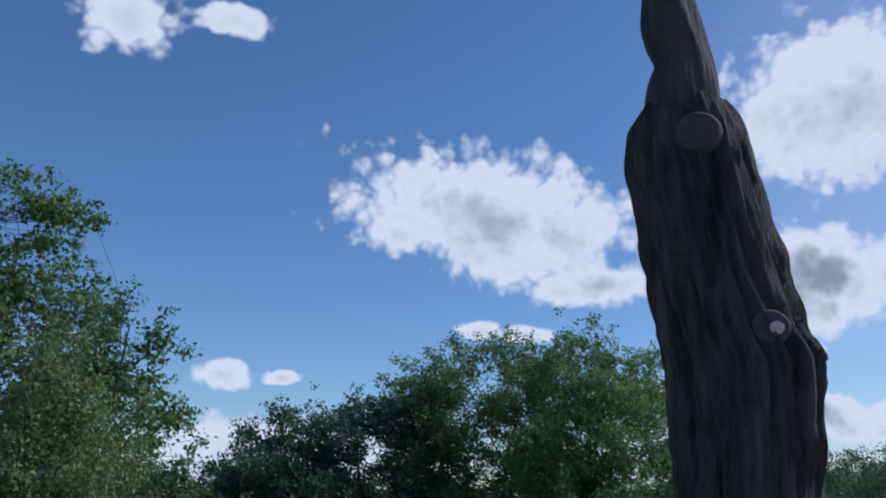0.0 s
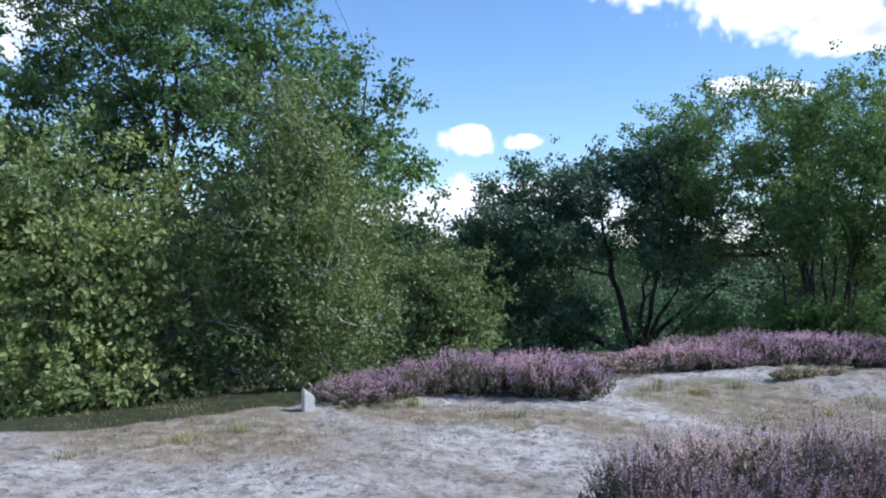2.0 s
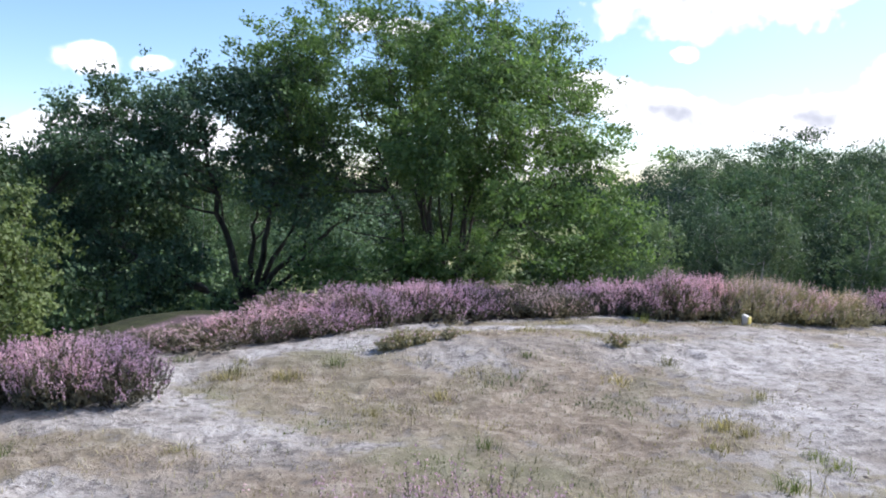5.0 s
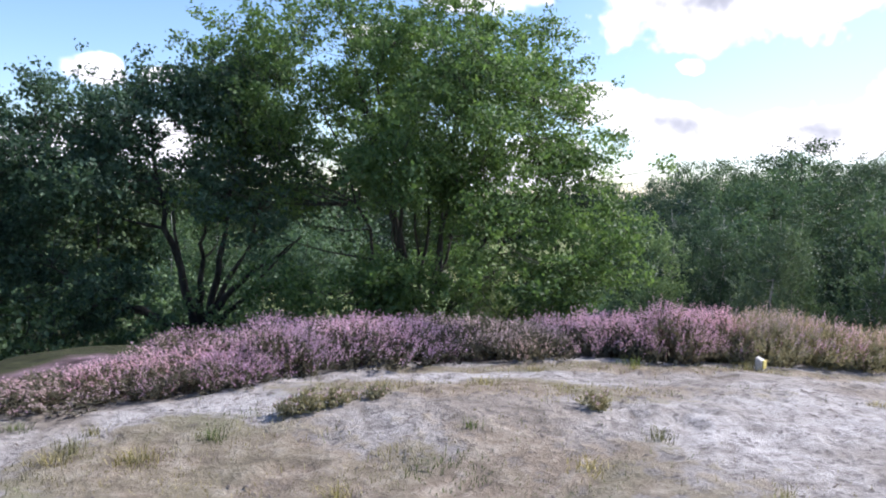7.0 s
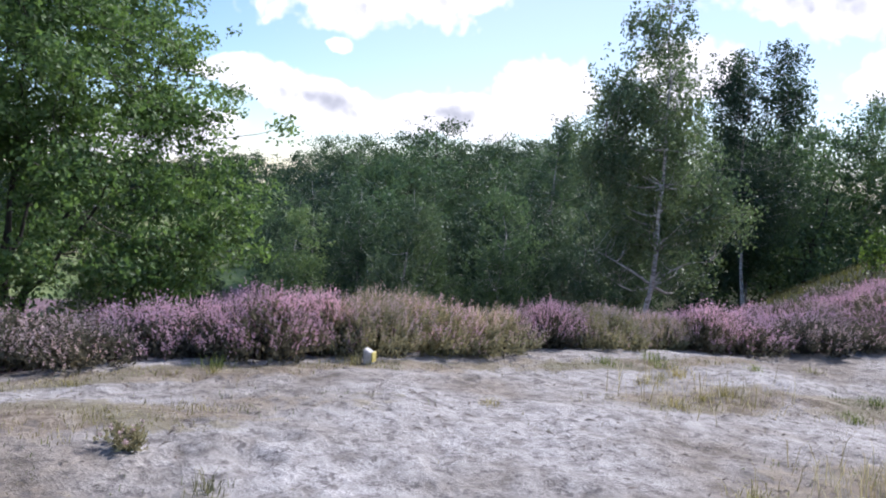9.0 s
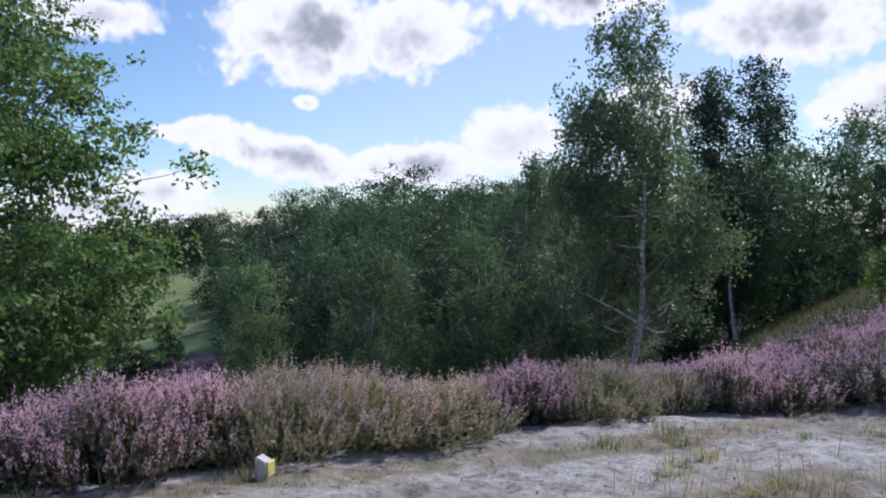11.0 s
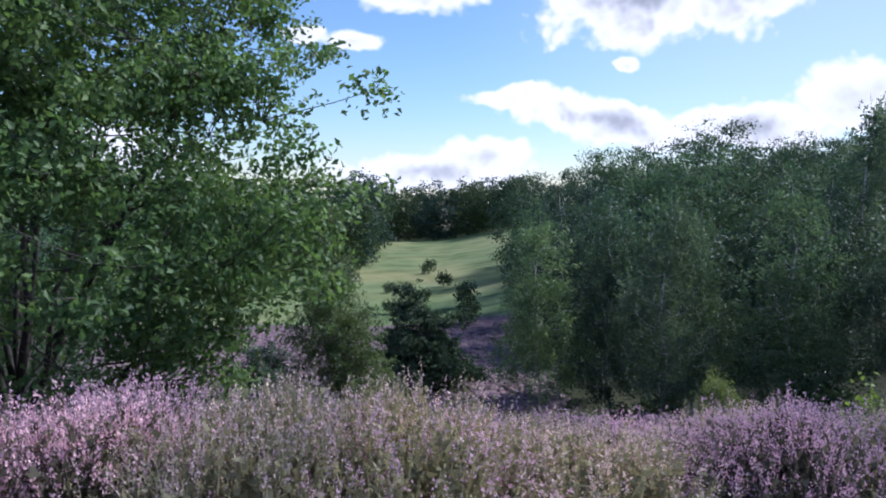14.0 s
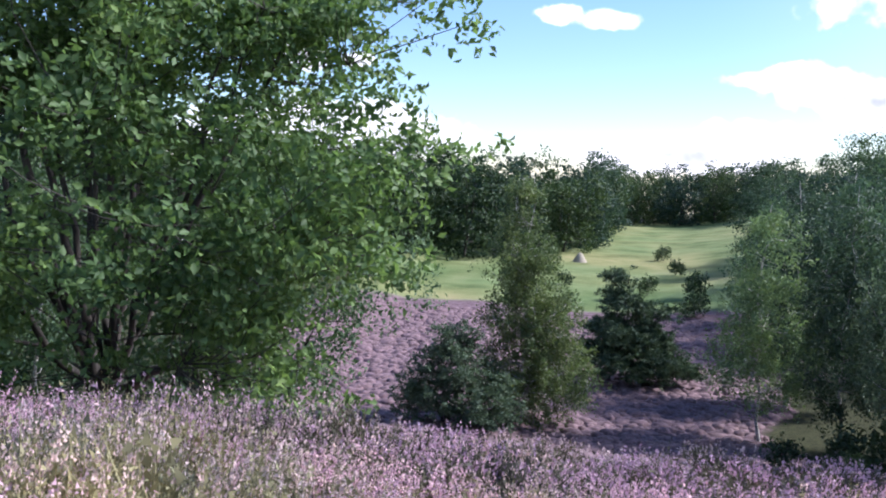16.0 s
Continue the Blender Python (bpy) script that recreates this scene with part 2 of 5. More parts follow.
def ground_material():
    m, nt, p, N, L = material("ground_surface")
    geo = N("ShaderNodeNewGeometry")
    pos = geo.outputs["Position"]

    def attr(n):
        a = N("ShaderNodeAttribute")
        a.attribute_name = n
        return a.outputs["Fac"]

    fine, mid, broad = noise_tex(nt, 60.0, 5.0, 0.7, pos), noise_tex(nt, 7.0, 6.0, 0.65, pos), noise_tex(nt, 0.8, 4.0, 0.55, pos)
    sand = ramp(nt, mid, [(0.3, (0.20, 0.185, 0.17)), (0.5, (0.39, 0.375, 0.36)), (0.7, (0.51, 0.495, 0.48))])
    sand = blend(nt, 1.0, sand, ramp(nt, fine, [(0.25, (0.62, 0.60, 0.58)), (0.5, (1.0, 1.0, 1.0)), (0.8, (1.08, 1.07, 1.06))]), "MULTIPLY")
    sand = blend(nt, 1.0, sand, ramp(nt, broad, [(0.36, (0.66, 0.60, 0.53)), (0.5, (0.92, 0.89, 0.86)), (0.66, (1.1, 1.08, 1.07))]), "MULTIPLY")
    litter = noise_tex(nt, 13.0, 6.0, 0.7, pos)
    sand = blend(nt, ramp(nt, litter, [(0.54, (0, 0, 0)), (0.61, (0.8, 0.8, 0.8))]), sand, (0.13, 0.115, 0.11))
    turf = ramp(nt, mid, [(0.3, (0.12, 0.092, 0.072)), (0.5, (0.235, 0.192, 0.145)), (0.7, (0.37, 0.325, 0.265))])
    turf = blend(nt, ramp(nt, broad, [(0.45, (0, 0, 0)), (0.65, (0.6, 0.6, 0.6))]), turf, (0.17, 0.175, 0.105))
    heath = ramp(nt, noise_tex(nt, 2.4, 5.0, 0.65, pos), [(0.32, (0.07, 0.046, 0.048)), (0.5, (0.17, 0.115, 0.13)), (0.7, (0.28, 0.195, 0.22))])
    drift = ramp(nt, noise_tex(nt, 0.06, 3.0, 0.5, pos), [(0.35, (0.62, 0.85, 0.75)), (0.65, (1.15, 1.05, 1.0))])
    field = ramp(nt, noise_tex(nt, 0.25, 6.0, 0.6, pos), [(0.28, (0.10, 0.125, 0.05)), (0.45, (0.18, 0.205, 0.085)), (0.6, (0.25, 0.265, 0.125)), (0.75, (0.30, 0.275, 0.15))])
    field = blend(nt, 1.0, field, drift, "MULTIPLY")
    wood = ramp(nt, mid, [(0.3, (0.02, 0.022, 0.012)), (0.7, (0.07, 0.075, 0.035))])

    def feather(a, w=0.5):
        n = N("ShaderNodeMath")
        n.operation = "MULTIPLY_ADD"
        L(mid, n.inputs[0])
        n.inputs[1].default_value = w
        L(a, n.inputs[2])
        r = N("ShaderNodeMapRange")
        r.interpolation_type = "SMOOTHSTEP"
        r.inputs[1].default_value, r.inputs[2].default_value = 0.45 + w * 0.5 - 0.13, 0.45 + w * 0.5 + 0.18
        L(n.outputs[0], r.inputs[0])
        return r.outputs[0]

    col = blend(nt, feather(attr("turf"), 1.7), sand, turf)
    col = blend(nt, feather(attr("heath")), col, heath)
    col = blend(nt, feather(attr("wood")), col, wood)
    col = blend(nt, feather(attr("field")), col, field)
    L(col, p.inputs["Base Color"])
    p.inputs["Roughness"].default_value = 0.95
    p.inputs["Specular IOR Level"].default_value = 0.15
    h = N("ShaderNodeMath")
    h.operation = "MULTIPLY_ADD"
    L(fine, h.inputs[0])
    h.inputs[1].default_value = 0.25
    L(mid, h.inputs[2])
    bump = N("ShaderNodeBump")
    bump.inputs["Strength"].default_value, bump.inputs["Distance"].default_value = 0.75, 0.07
    L(h.outputs[0], bump.inputs["Height"])
    L(bump.outputs[0], p.inputs["Normal"])
    return m


def plain_material(name, a, b, scale=20.0, rough=0.9):
    m, nt, p, N, L = material(name)
    geo = N("ShaderNodeNewGeometry")
    n = noise_tex(nt, scale, 6.0, 0.65, geo.outputs["Position"])
    L(ramp(nt, n, [(0.3, a), (0.7, b)]), p.inputs["Base Color"])
    p.inputs["Roughness"].default_value = rough
    bump = N("ShaderNodeBump")
    bump.inputs["Strength"].default_value, bump.inputs["Distance"].default_value = 0.4, 0.01
    L(n, bump.inputs["Height"])
    L(bump.outputs[0], p.inputs["Normal"])
    return m


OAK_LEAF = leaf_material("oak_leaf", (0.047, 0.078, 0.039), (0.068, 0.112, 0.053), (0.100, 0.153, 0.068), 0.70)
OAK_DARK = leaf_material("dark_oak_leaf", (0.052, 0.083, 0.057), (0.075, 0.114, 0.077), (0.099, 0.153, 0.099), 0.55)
BIRCH_LEAF = leaf_material("birch_leaf", (0.081, 0.107, 0.048), (0.124, 0.154, 0.069), (0.191, 0.218, 0.116), 0.60)
BIRCH_GREY = leaf_material("grey_birch_leaf", (0.075, 0.116, 0.081), (0.089, 0.135, 0.092), (0.107, 0.158, 0.110), 0.50, 0.5, (1.18, 1.28, 0.82), ((0.55, 0.62, 0.72), (1.35, 1.25, 1.0)))
BLEACHED = leaf_material("bleached_grass", (0.160, 0.140, 0.096), (0.272, 0.240, 0.172), (0.416, 0.380, 0.288), 0.50, 0.7, (1.1, 1.05, 0.9))
BANK_GRASS = leaf_material("bank_grass", (0.040, 0.040, 0.021), (0.068, 0.068, 0.036), (0.104, 0.100, 0.056), 0.50, 0.7)
SILVER_BIRCH = leaf_material("silver_birch_leaf", (0.079, 0.109, 0.076), (0.100, 0.136, 0.094), (0.124, 0.164, 0.116), 0.50)
# Darker birch leaf; the blue-grey of hazy distance is put into the colour.
HAZY_BIRCH = leaf_material("hazy_birch_leaf", (0.039, 0.064, 0.052), (0.047, 0.075, 0.060), (0.054, 0.086, 0.067), 0.45, 0.5, (1.18, 1.28, 0.82), ((0.55, 0.62, 0.72), (1.35, 1.25, 1.0)))
PINE_LEAF = leaf_material("pine_needle", (0.037, 0.061, 0.049), (0.061, 0.097, 0.073), (0.104, 0.146, 0.104), 0.20)
LIME_LEAF = leaf_material("lime_leaf", (0.051, 0.083, 0.026), (0.090, 0.128, 0.038), (0.141, 0.186, 0.058), 0.80)
FAR_LEAF = leaf_material("far_leaf", (0.029, 0.047, 0.029), (0.042, 0.067, 0.037), (0.060, 0.089, 0.049), 0.35)
FLOWER = leaf_material("heather_flower", (0.417, 0.296, 0.371), (0.455, 0.332, 0.406), (0.507, 0.400, 0.458), 0.50, 0.8, (1.07, 0.94, 1.08), ((0.8, 0.72, 0.88), (1.12, 1.04, 1.07)))
FLOWER_PALE = leaf_material("faded_heather_flower", (0.407, 0.319, 0.345), (0.452, 0.363, 0.388), (0.515, 0.424, 0.448), 0.50, 0.8, (1.05, 1.0, 1.02), ((0.8, 0.78, 0.84), (1.1, 1.04, 1.02)))
SPRIG = leaf_material("heather_sprig", (0.053, 0.052, 0.043), (0.092, 0.089, 0.072), (0.148, 0.142, 0.118), 0.45, 0.8, (1.1, 1.05, 0.95), ((0.8, 0.8, 0.85), (1.15, 1.1, 1.0)))
STRAW = leaf_material("straw_sprig", (0.128, 0.124, 0.082), (0.199, 0.192, 0.128), (0.288, 0.278, 0.201), 0.50, 0.8, (1.1, 1.05, 0.95), ((0.8, 0.8, 0.85), (1.15, 1.1, 1.0)))
HEATH = plain_material("heath_mound", (0.055, 0.036, 0.038), (0.29, 0.185, 0.205), 7.0)
DRY_GRASS = leaf_material("dry_grass", (0.112, 0.092, 0.052), (0.208, 0.176, 0.108), (0.336, 0.296, 0.200), 0.50, 0.7)
GREEN_GRASS = leaf_material("green_grass", (0.048, 0.064, 0.024), (0.096, 0.120, 0.048), (0.176, 0.192, 0.088), 0.50, 0.7)
OAK_BARK = bark_material("oak_bark", (0.022, 0.019, 0.016), (0.10, 0.088, 0.075))
BIRCH_BARK = bark_material("birch_bark", (0.12, 0.11, 0.10), (0.82, 0.80, 0.76), 7.0, 2.5, 0.2)
POST_BARK = bark_material("weathered_bark", (0.004, 0.0035, 0.0035), (0.095, 0.085, 0.08), 30.0, 0.22, 1.0)
CARVED = bark_material("carved_wood", (0.018, 0.017, 0.018), (0.075, 0.068, 0.07), 26.0, 0.12, 0.5)
CUT_WOOD = plain_material("cut_wood", (0.03, 0.028, 0.029), (0.07, 0.066, 0.066), 30.0)
SAWN = plain_material("grey_sawn_wood", (0.09, 0.088, 0.086), (0.17, 0.165, 0.16), 45.0)
PALE_WOOD = plain_material("pale_heartwood", (0.3, 0.28, 0.25), (0.5, 0.47, 0.43), 40.0)
SAND = plain_material("heaped_sand", (0.28, 0.24, 0.18), (0.42, 0.37, 0.29), 12.0)
CONCRETE = plain_material("pale_concrete", (0.42, 0.40, 0.38), (0.62, 0.60, 0.57), 60.0)
YELLOW = plain_material("yellow_paint", (0.55, 0.45, 0.12), (0.75, 0.64, 0.22), 50.0, 0.6)
GROUND = ground_material()
TWIG = plain_material("dead_twig", (0.09, 0.075, 0.065), (0.24, 0.20, 0.17), 40.0)


# ---- helpers ----
def part(name, me, mat, parent=None, label=""):
    """Links a mesh as one object under a thing."""
    if mat is not None:
        me.materials.append(mat)
    ob = new(name, me)
    ob.parent = parent
    return tagged(ob, label)


def thing(name, x, y, z, label, category, group="", turn=0.0, kind=""):
    ob = new(name)
    ob.empty_display_size = 0.2
    ob.matrix_basis = pose(x, y, z, 0, 0, turn)
    return tagged(ob, label, category, group, kind)


def np_mesh(name, verts, faces, smooth=False, mats=None):
    """A mesh from arrays: faces all of one count of corners."""
    me = bpy.data.meshes.new(name)
    n, k = faces.shape
    me.vertices.add(len(verts))
    me.vertices.foreach_set("co", np.ascontiguousarray(verts, dtype=np.float32).ravel())
    me.loops.add(n * k)
    me.loops.foreach_set("vertex_index", np.ascontiguousarray(faces, dtype=np.int32).ravel())
    me.polygons.add(n)
    me.polygons.foreach_set("loop_start", np.arange(0, n * k, k, dtype=np.int32))
    if smooth:
        me.polygons.foreach_set("use_smooth", np.ones(n, dtype=bool))
    if mats is not None:
        me.polygons.foreach_set("material_index", np.ascontiguousarray(mats, dtype=np.int32))
    me.update(calc_edges=True)
    return me


def unit(v):
    return v / np.maximum(np.linalg.norm(v, axis=-1, keepdims=True), 1e-9)


def tubes(lines, sides=5):
    """Tapered tubes along polylines: each an array of points and an array of radii."""
    vs, fs, base = [], [], 0
    ang = np.linspace(0, 2 * np.pi, sides, endpoint=False)
    for pts, rad in lines:
        k = len(pts)
        d = unit(np.gradient(pts, axis=0))
        ref = np.where(np.abs(d[:, 2:3]) > 0.9, np.array([[1.0, 0, 0]]), np.array([[0, 0, 1.0]]))
        a = unit(np.cross(d, ref))
        b = np.cross(d, a)
        ring = pts[:, None] + rad[:, None, None] * (a[:, None] * np.cos(ang)[None, :, None] + b[:, None] * np.sin(ang)[None, :, None])
        vs.append(ring.reshape(-1, 3))
        i, j = np.meshgrid(np.arange(k - 1), np.arange(sides), indexing="ij")
        j2 = (j + 1) % sides
        fs.append(np.stack([base + i * sides + j, base + i * sides + j2, base + (i + 1) * sides + j2, base + (i + 1) * sides + j], -1).reshape(-1, 4))
        base += k * sides
    return np.concatenate(vs), np.concatenate(fs)


def leaves(rng, centres, size, up=0.5, droop=0.0, width=0.6, out=0.0, jit=0.75):
    """Folded leaves, two triangles each, with a mid rib."""
    n = len(centres)
    a = unit(rng.normal(size=(n, 3)) + np.array([0, 0, -droop]))
    nn = rng.normal(size=(n, 3)) * jit + np.array([0, 0, up]) + out
    nn = unit(nn - a * np.sum(nn * a, 1, keepdims=True))
    s = np.cross(a, nn)
    ln = (size * rng.uniform(0.65, 1.3, n))[:, None]
    c = centres - a * ln * 0.5
    mid = c + a * ln * 0.45 + nn * ln * 0.12
    v = np.stack([c, mid + s * ln * width * 0.5, c + a * ln - nn * ln * 0.08, mid - s * ln * width * 0.5], 1).reshape(-1, 3)
    q = np.arange(n)[:, None] * 4
    f = np.concatenate([q + np.array([[0, 2, 1]]), q + np.array([[0, 3, 2]])], 1).reshape(-1, 3)
    return v, f


def sample_lobes(rng, lobes, n, shell=0.45, hollow=0.0):
    """Points in a crown made of ellipsoids (x, y, z, rx, ry, rz), denser near the outside; hollow thins out what lies deep inside."""
    lb = np.array(lobes, dtype=float)
    w = np.prod(lb[:, 3:], 1) ** 0.75
    got = np.zeros((0, 3))
    while len(got) < n:
        k = rng.choice(len(lb), n, p=w / w.sum())
        d = unit(rng.normal(size=(n, 3)))
        q = lb[k, :3] + d * lb[k, 3:] * (rng.uniform(0, 1, n) ** shell)[:, None]
        if hollow:
            rel = np.linalg.norm((q[:, None] - lb[None, :, :3]) / lb[None, :, 3:], axis=2)
            rel[np.arange(n), k] = 9.0
            q = q[(rel.min(1) > hollow) | (rng.uniform(0, 1, n) < 0.12)]
        got = np.concatenate([got, q])
    return got[:n]


def bent(rng, p0, p1, k, sag=0.1, rise=0.0):
    t = np.linspace(0, 1, k)[:, None]
    ln = np.linalg.norm(p1 - p0)
    side = rng.normal(size=3) * sag * ln
    w = np.sin(t * np.pi)
    pts = p0 + (p1 - p0) * t + side * w + np.array([0, 0, -rise * ln]) * w
    pts[1:-1] += rng.normal(size=(k - 2, 3)) * 0.009 * ln
    return pts


def grow(rng, lobes, stems, limbs, twigs, r0, fan=0.5, shell=0.45, single=False, split=0.9, hollow=0.0, fork=0.0, clumps=0):
    """Limbs that reach into a crown. Returns thick lines, thin lines and the twigs' ends."""
    lb = np.array(lobes, dtype=float)
    top = (lb[:, 2] + lb[:, 5]).max()
    thick, thin, nodes, rads = [], [], [], []
    for s in range(stems):
        if single:
            tip = np.array([rng.normal() * 0.15, rng.normal() * 0.15, top - 0.1])
            if stems > 1:
                tip[0] += (s - (stems - 1) / 2) * split
        else:
            a = 2 * np.pi * (s + rng.uniform(-0.3, 0.3)) / stems
            th = rng.uniform(0.2, 1.0) * fan * 1.5
            wide = (np.abs(lb[:, :2]) + lb[:, 3:5]).max(0) * 0.9
            tip = np.array([wide[0] * np.sin(th) * np.cos(a), wide[1] * np.sin(th) * np.sin(a), top * np.cos(th) * 0.96])
            rel = (tip - lb[:, :3]) / lb[:, 3:]
            gap = np.linalg.norm(rel, axis=1)
            i = int(np.argmin(gap))
            if gap[i] > 0.8:
                tip = lb[i, :3] + rel[i] / gap[i] * 0.8 * lb[i, 3:]
        off = rng.normal(size=3) * r0 * (0.6 if stems > 1 else 0.0)
        off[2] = fork - 0.15
        pts = bent(rng, off, tip, 12, 0.025, 0.01 if not single else 0.0)
        rad = r0 * rng.uniform(0.75, 1.1) * (1 - 0.9 * np.linspace(0, 1, 12) ** 0.8)
        rad[0] *= 1.35
        thick.append((pts, rad))
        nodes.append(pts[2:])
        rads.append(rad[2:])
    if fork:
        thick.append((bent(rng, np.array([0, 0, -0.2]), np.array([0, 0, fork + 0.1]), 6, 0.04), np.linspace(r0 * 2.6, r0 * 1.9, 6)))
    node, nr = np.concatenate(nodes), np.concatenate(rads)

    def reach(targets, k, shrink, least, out, sag):
        nonlocal node, nr
        more, mr = [], []
        for t in targets:
            d = node - t
            cost = np.linalg.norm(d, axis=1) + 1.3 * np.maximum(0, d[:, 2] + 0.1 * np.linalg.norm(d[:, :2], axis=1))
            i = int(np.argmin(cost))
            pts = bent(rng, node[i], t, k, sag, 0.06)
            rad = np.linspace(max(nr[i] * shrink, least), least * 0.6, k)
            out.append((pts, rad))
            more.append(pts[1:])
            mr.append(rad[1:])
        node, nr = np.concatenate([node] + more), np.concatenate([nr] + mr)

    reach(sample_lobes(rng, lobes, limbs, 0.6), 6, 0.6, r0 * 0.07, thick, 0.08)
    if clumps:
        mid = sample_lobes(rng, lobes, clumps, shell, hollow)
        ends = mid[rng.integers(0, clumps, twigs)] + rng.normal(size=(twigs, 3)) * np.array([0.24, 0.24, 0.17])
    else:
        ends = sample_lobes(rng, lobes, twigs, shell, hollow)
    reach(ends, 4, 0.6, 0.006, thin, 0.08)
    return thick, thin, ends


def make_tree(name, x, y, z, lobes, label, leaf, bark, seed, stems=1, limbs=24, twigs=300, per=60, size=0.1, spread=0.3,
              r0=0.12, fan=0.5, droop=0.0, single=False, shell=0.45, category="tree", group="", turn=0.0, up=0.5, width=0.6, sides=7, twig_step=1, jit=0.75, split=0.9, hollow=0.0, fork=0.0, tuft=0.32, clumps=0):
    rng = np.random.default_rng(seed)
    tree = thing(name, x, y, z, label, category, group, turn)
    thick, thin, ends = grow(rng, lobes, stems, limbs, twigs, r0, fan, shell, single, split, hollow, fork, clumps)
    v1, f1 = tubes(thick, sides)
    v2, f2 = tubes(thin[::twig_step], 3)
    part("trunk", np_mesh(name + "_trunk", np.concatenate([v1, v2]), np.concatenate([f1, f2 + len(v1)]), True), bark, tree)
    bunch = max(4, per // 13)
    m = twigs * bunch
    k = rng.integers(0, twigs, m)
    hub = ends[k] + rng.normal(size=(m, 3)) * spread * rng.uniform(0.6, 1.3, twigs)[k][:, None] * np.array([1, 1, 0.7])
    n = twigs * per
    pick = rng.integers(0, m, n)
    c = hub[pick] + rng.normal(size=(n, 3)) * max(0.05, spread * tuft) * np.array([1, 1, 0.6])
    if droop:
        c[:, 2] -= np.abs(rng.normal(size=n)) * spread * droop
    heart = np.array(lobes, dtype=float)[:, :3].mean(0)
    out = 0.8 * unit(c - hub[pick]) + 0.7 * unit(c - ends[k[pick]]) + 0.6 * unit(c - heart)
    v, f = leaves(rng, c, size, up, droop * 0.7, width, out, jit)
    part("crown", np_mesh(name + "_crown", v, f), leaf, tree)
    return tree


# ---- the lie of the land ----
def smooth(t):
    t = np.clip(t, 0, 1)
    return t * t * (3 - 2 * t)


def wave(x, y, f, s):
    """A soft unevenness of about plus and minus one."""
    return (np.sin(x * f + s) * np.cos(y * f * 1.13 + s * 2.1) + 0.6 * np.sin((x + y) * f * 1.9 + s * 3.3) + 0.4 * np.cos((x * 1.7 - y) * f * 2.3 + s)) / 1.6


BRINK_X = (-12.0, -4.4, -2.9, -2.2, -1.75, -1.2, -0.6, -0.3, 0.35, 1.0, 1.5, 2.7, 4.0, 6.4, 7.4, 8.2, 9.2, 12.0, 16.0)
BRINK_Y = (2.0, 5.6, 7.3, 7.7, 8.6, 9.5, 10.0, 10.05, 10.2, 10.75, 11.05, 11.4, 11.35, 11.45, 11.5, 11.4, 11.0, 10.3, 9.4)


def brink(x):
    """Where the sand of the knoll ends and the heather begins."""
    return np.interp(x, BRINK_X, BRINK_Y)


def land(x, y):
    x, y = np.asarray(x, dtype=float), np.asarray(y, dtype=float)
    edge = 11.5 + np.minimum(0, x + 1) * 1.6
    edge = np.maximum(edge, -25.0)
    s = y - edge
    far = np.hypot(x - 5, y - 10)
    h = -6.0 * smooth(s / 25.0) - 0.6 * smooth((y - 11.3) / 3.6) * smooth((x + 2) / 3) - 0.06 * np.clip(x - 4.4, 0, 4.5)
    h -= 0.0105 * np.clip(far - 45, 0, 110)
    h -= 0.045 * np.clip(far - 190, 0, 4000)
    h += 2.4 * smooth((x - 14 - (y - 20) * 0.5) / 14.0)
    h += 3.7 * smooth((x - 12 - np.abs(y - 62) * 0.2) / 26.0) * smooth((y - 38) / 20)
    h += 0.14 * np.exp(-((x - 1.8) / 1.9) ** 2 - ((y - 9.75) / 0.85) ** 2)
    h += 0.035 * wave(x, y, 0.9, 0.4) + 0.12 * wave(x, y, 0.11, 1.0) * smooth((far - 12) / 25)
    return h


def patches(x, y, spots):
    """Strength of the turf patches: ellipses (x, y, rx, ry)."""
    g = np.zeros_like(x)
    for cx, cy, rx, ry in spots:
        d = np.hypot((x - cx) / rx, (y - cy) / ry)
        g = np.maximum(g, np.clip(1.35 - d, 0, 1))
    return g


TURF = [(-3.6, 6.2, 1.6, 0.8), (-4.2, 7.0, 1.5, 0.8), (-1.8, 7.4, 1.8, 0.45), (0.3, 8.9, 1.0, 0.9), (1.3, 8.3, 1.8, 1.1), (1.2, 6.9, 1.7, 0.6), (2.2, 10.2, 1.7, 0.5), (2.3, 7.5, 0.9, 0.4), (3.2, 5.3, 1.3, 1.5),
        (5.9, 7.6, 1.2, 0.9), (6.7, 9.9, 1.1, 0.35), (8.0, 9.5, 0.9, 0.4), (1.4, 5.9, 0.9, 0.4), (3.6, 11.2, 3.0, 0.22), (7.2, 11.0, 1.6, 0.22)]


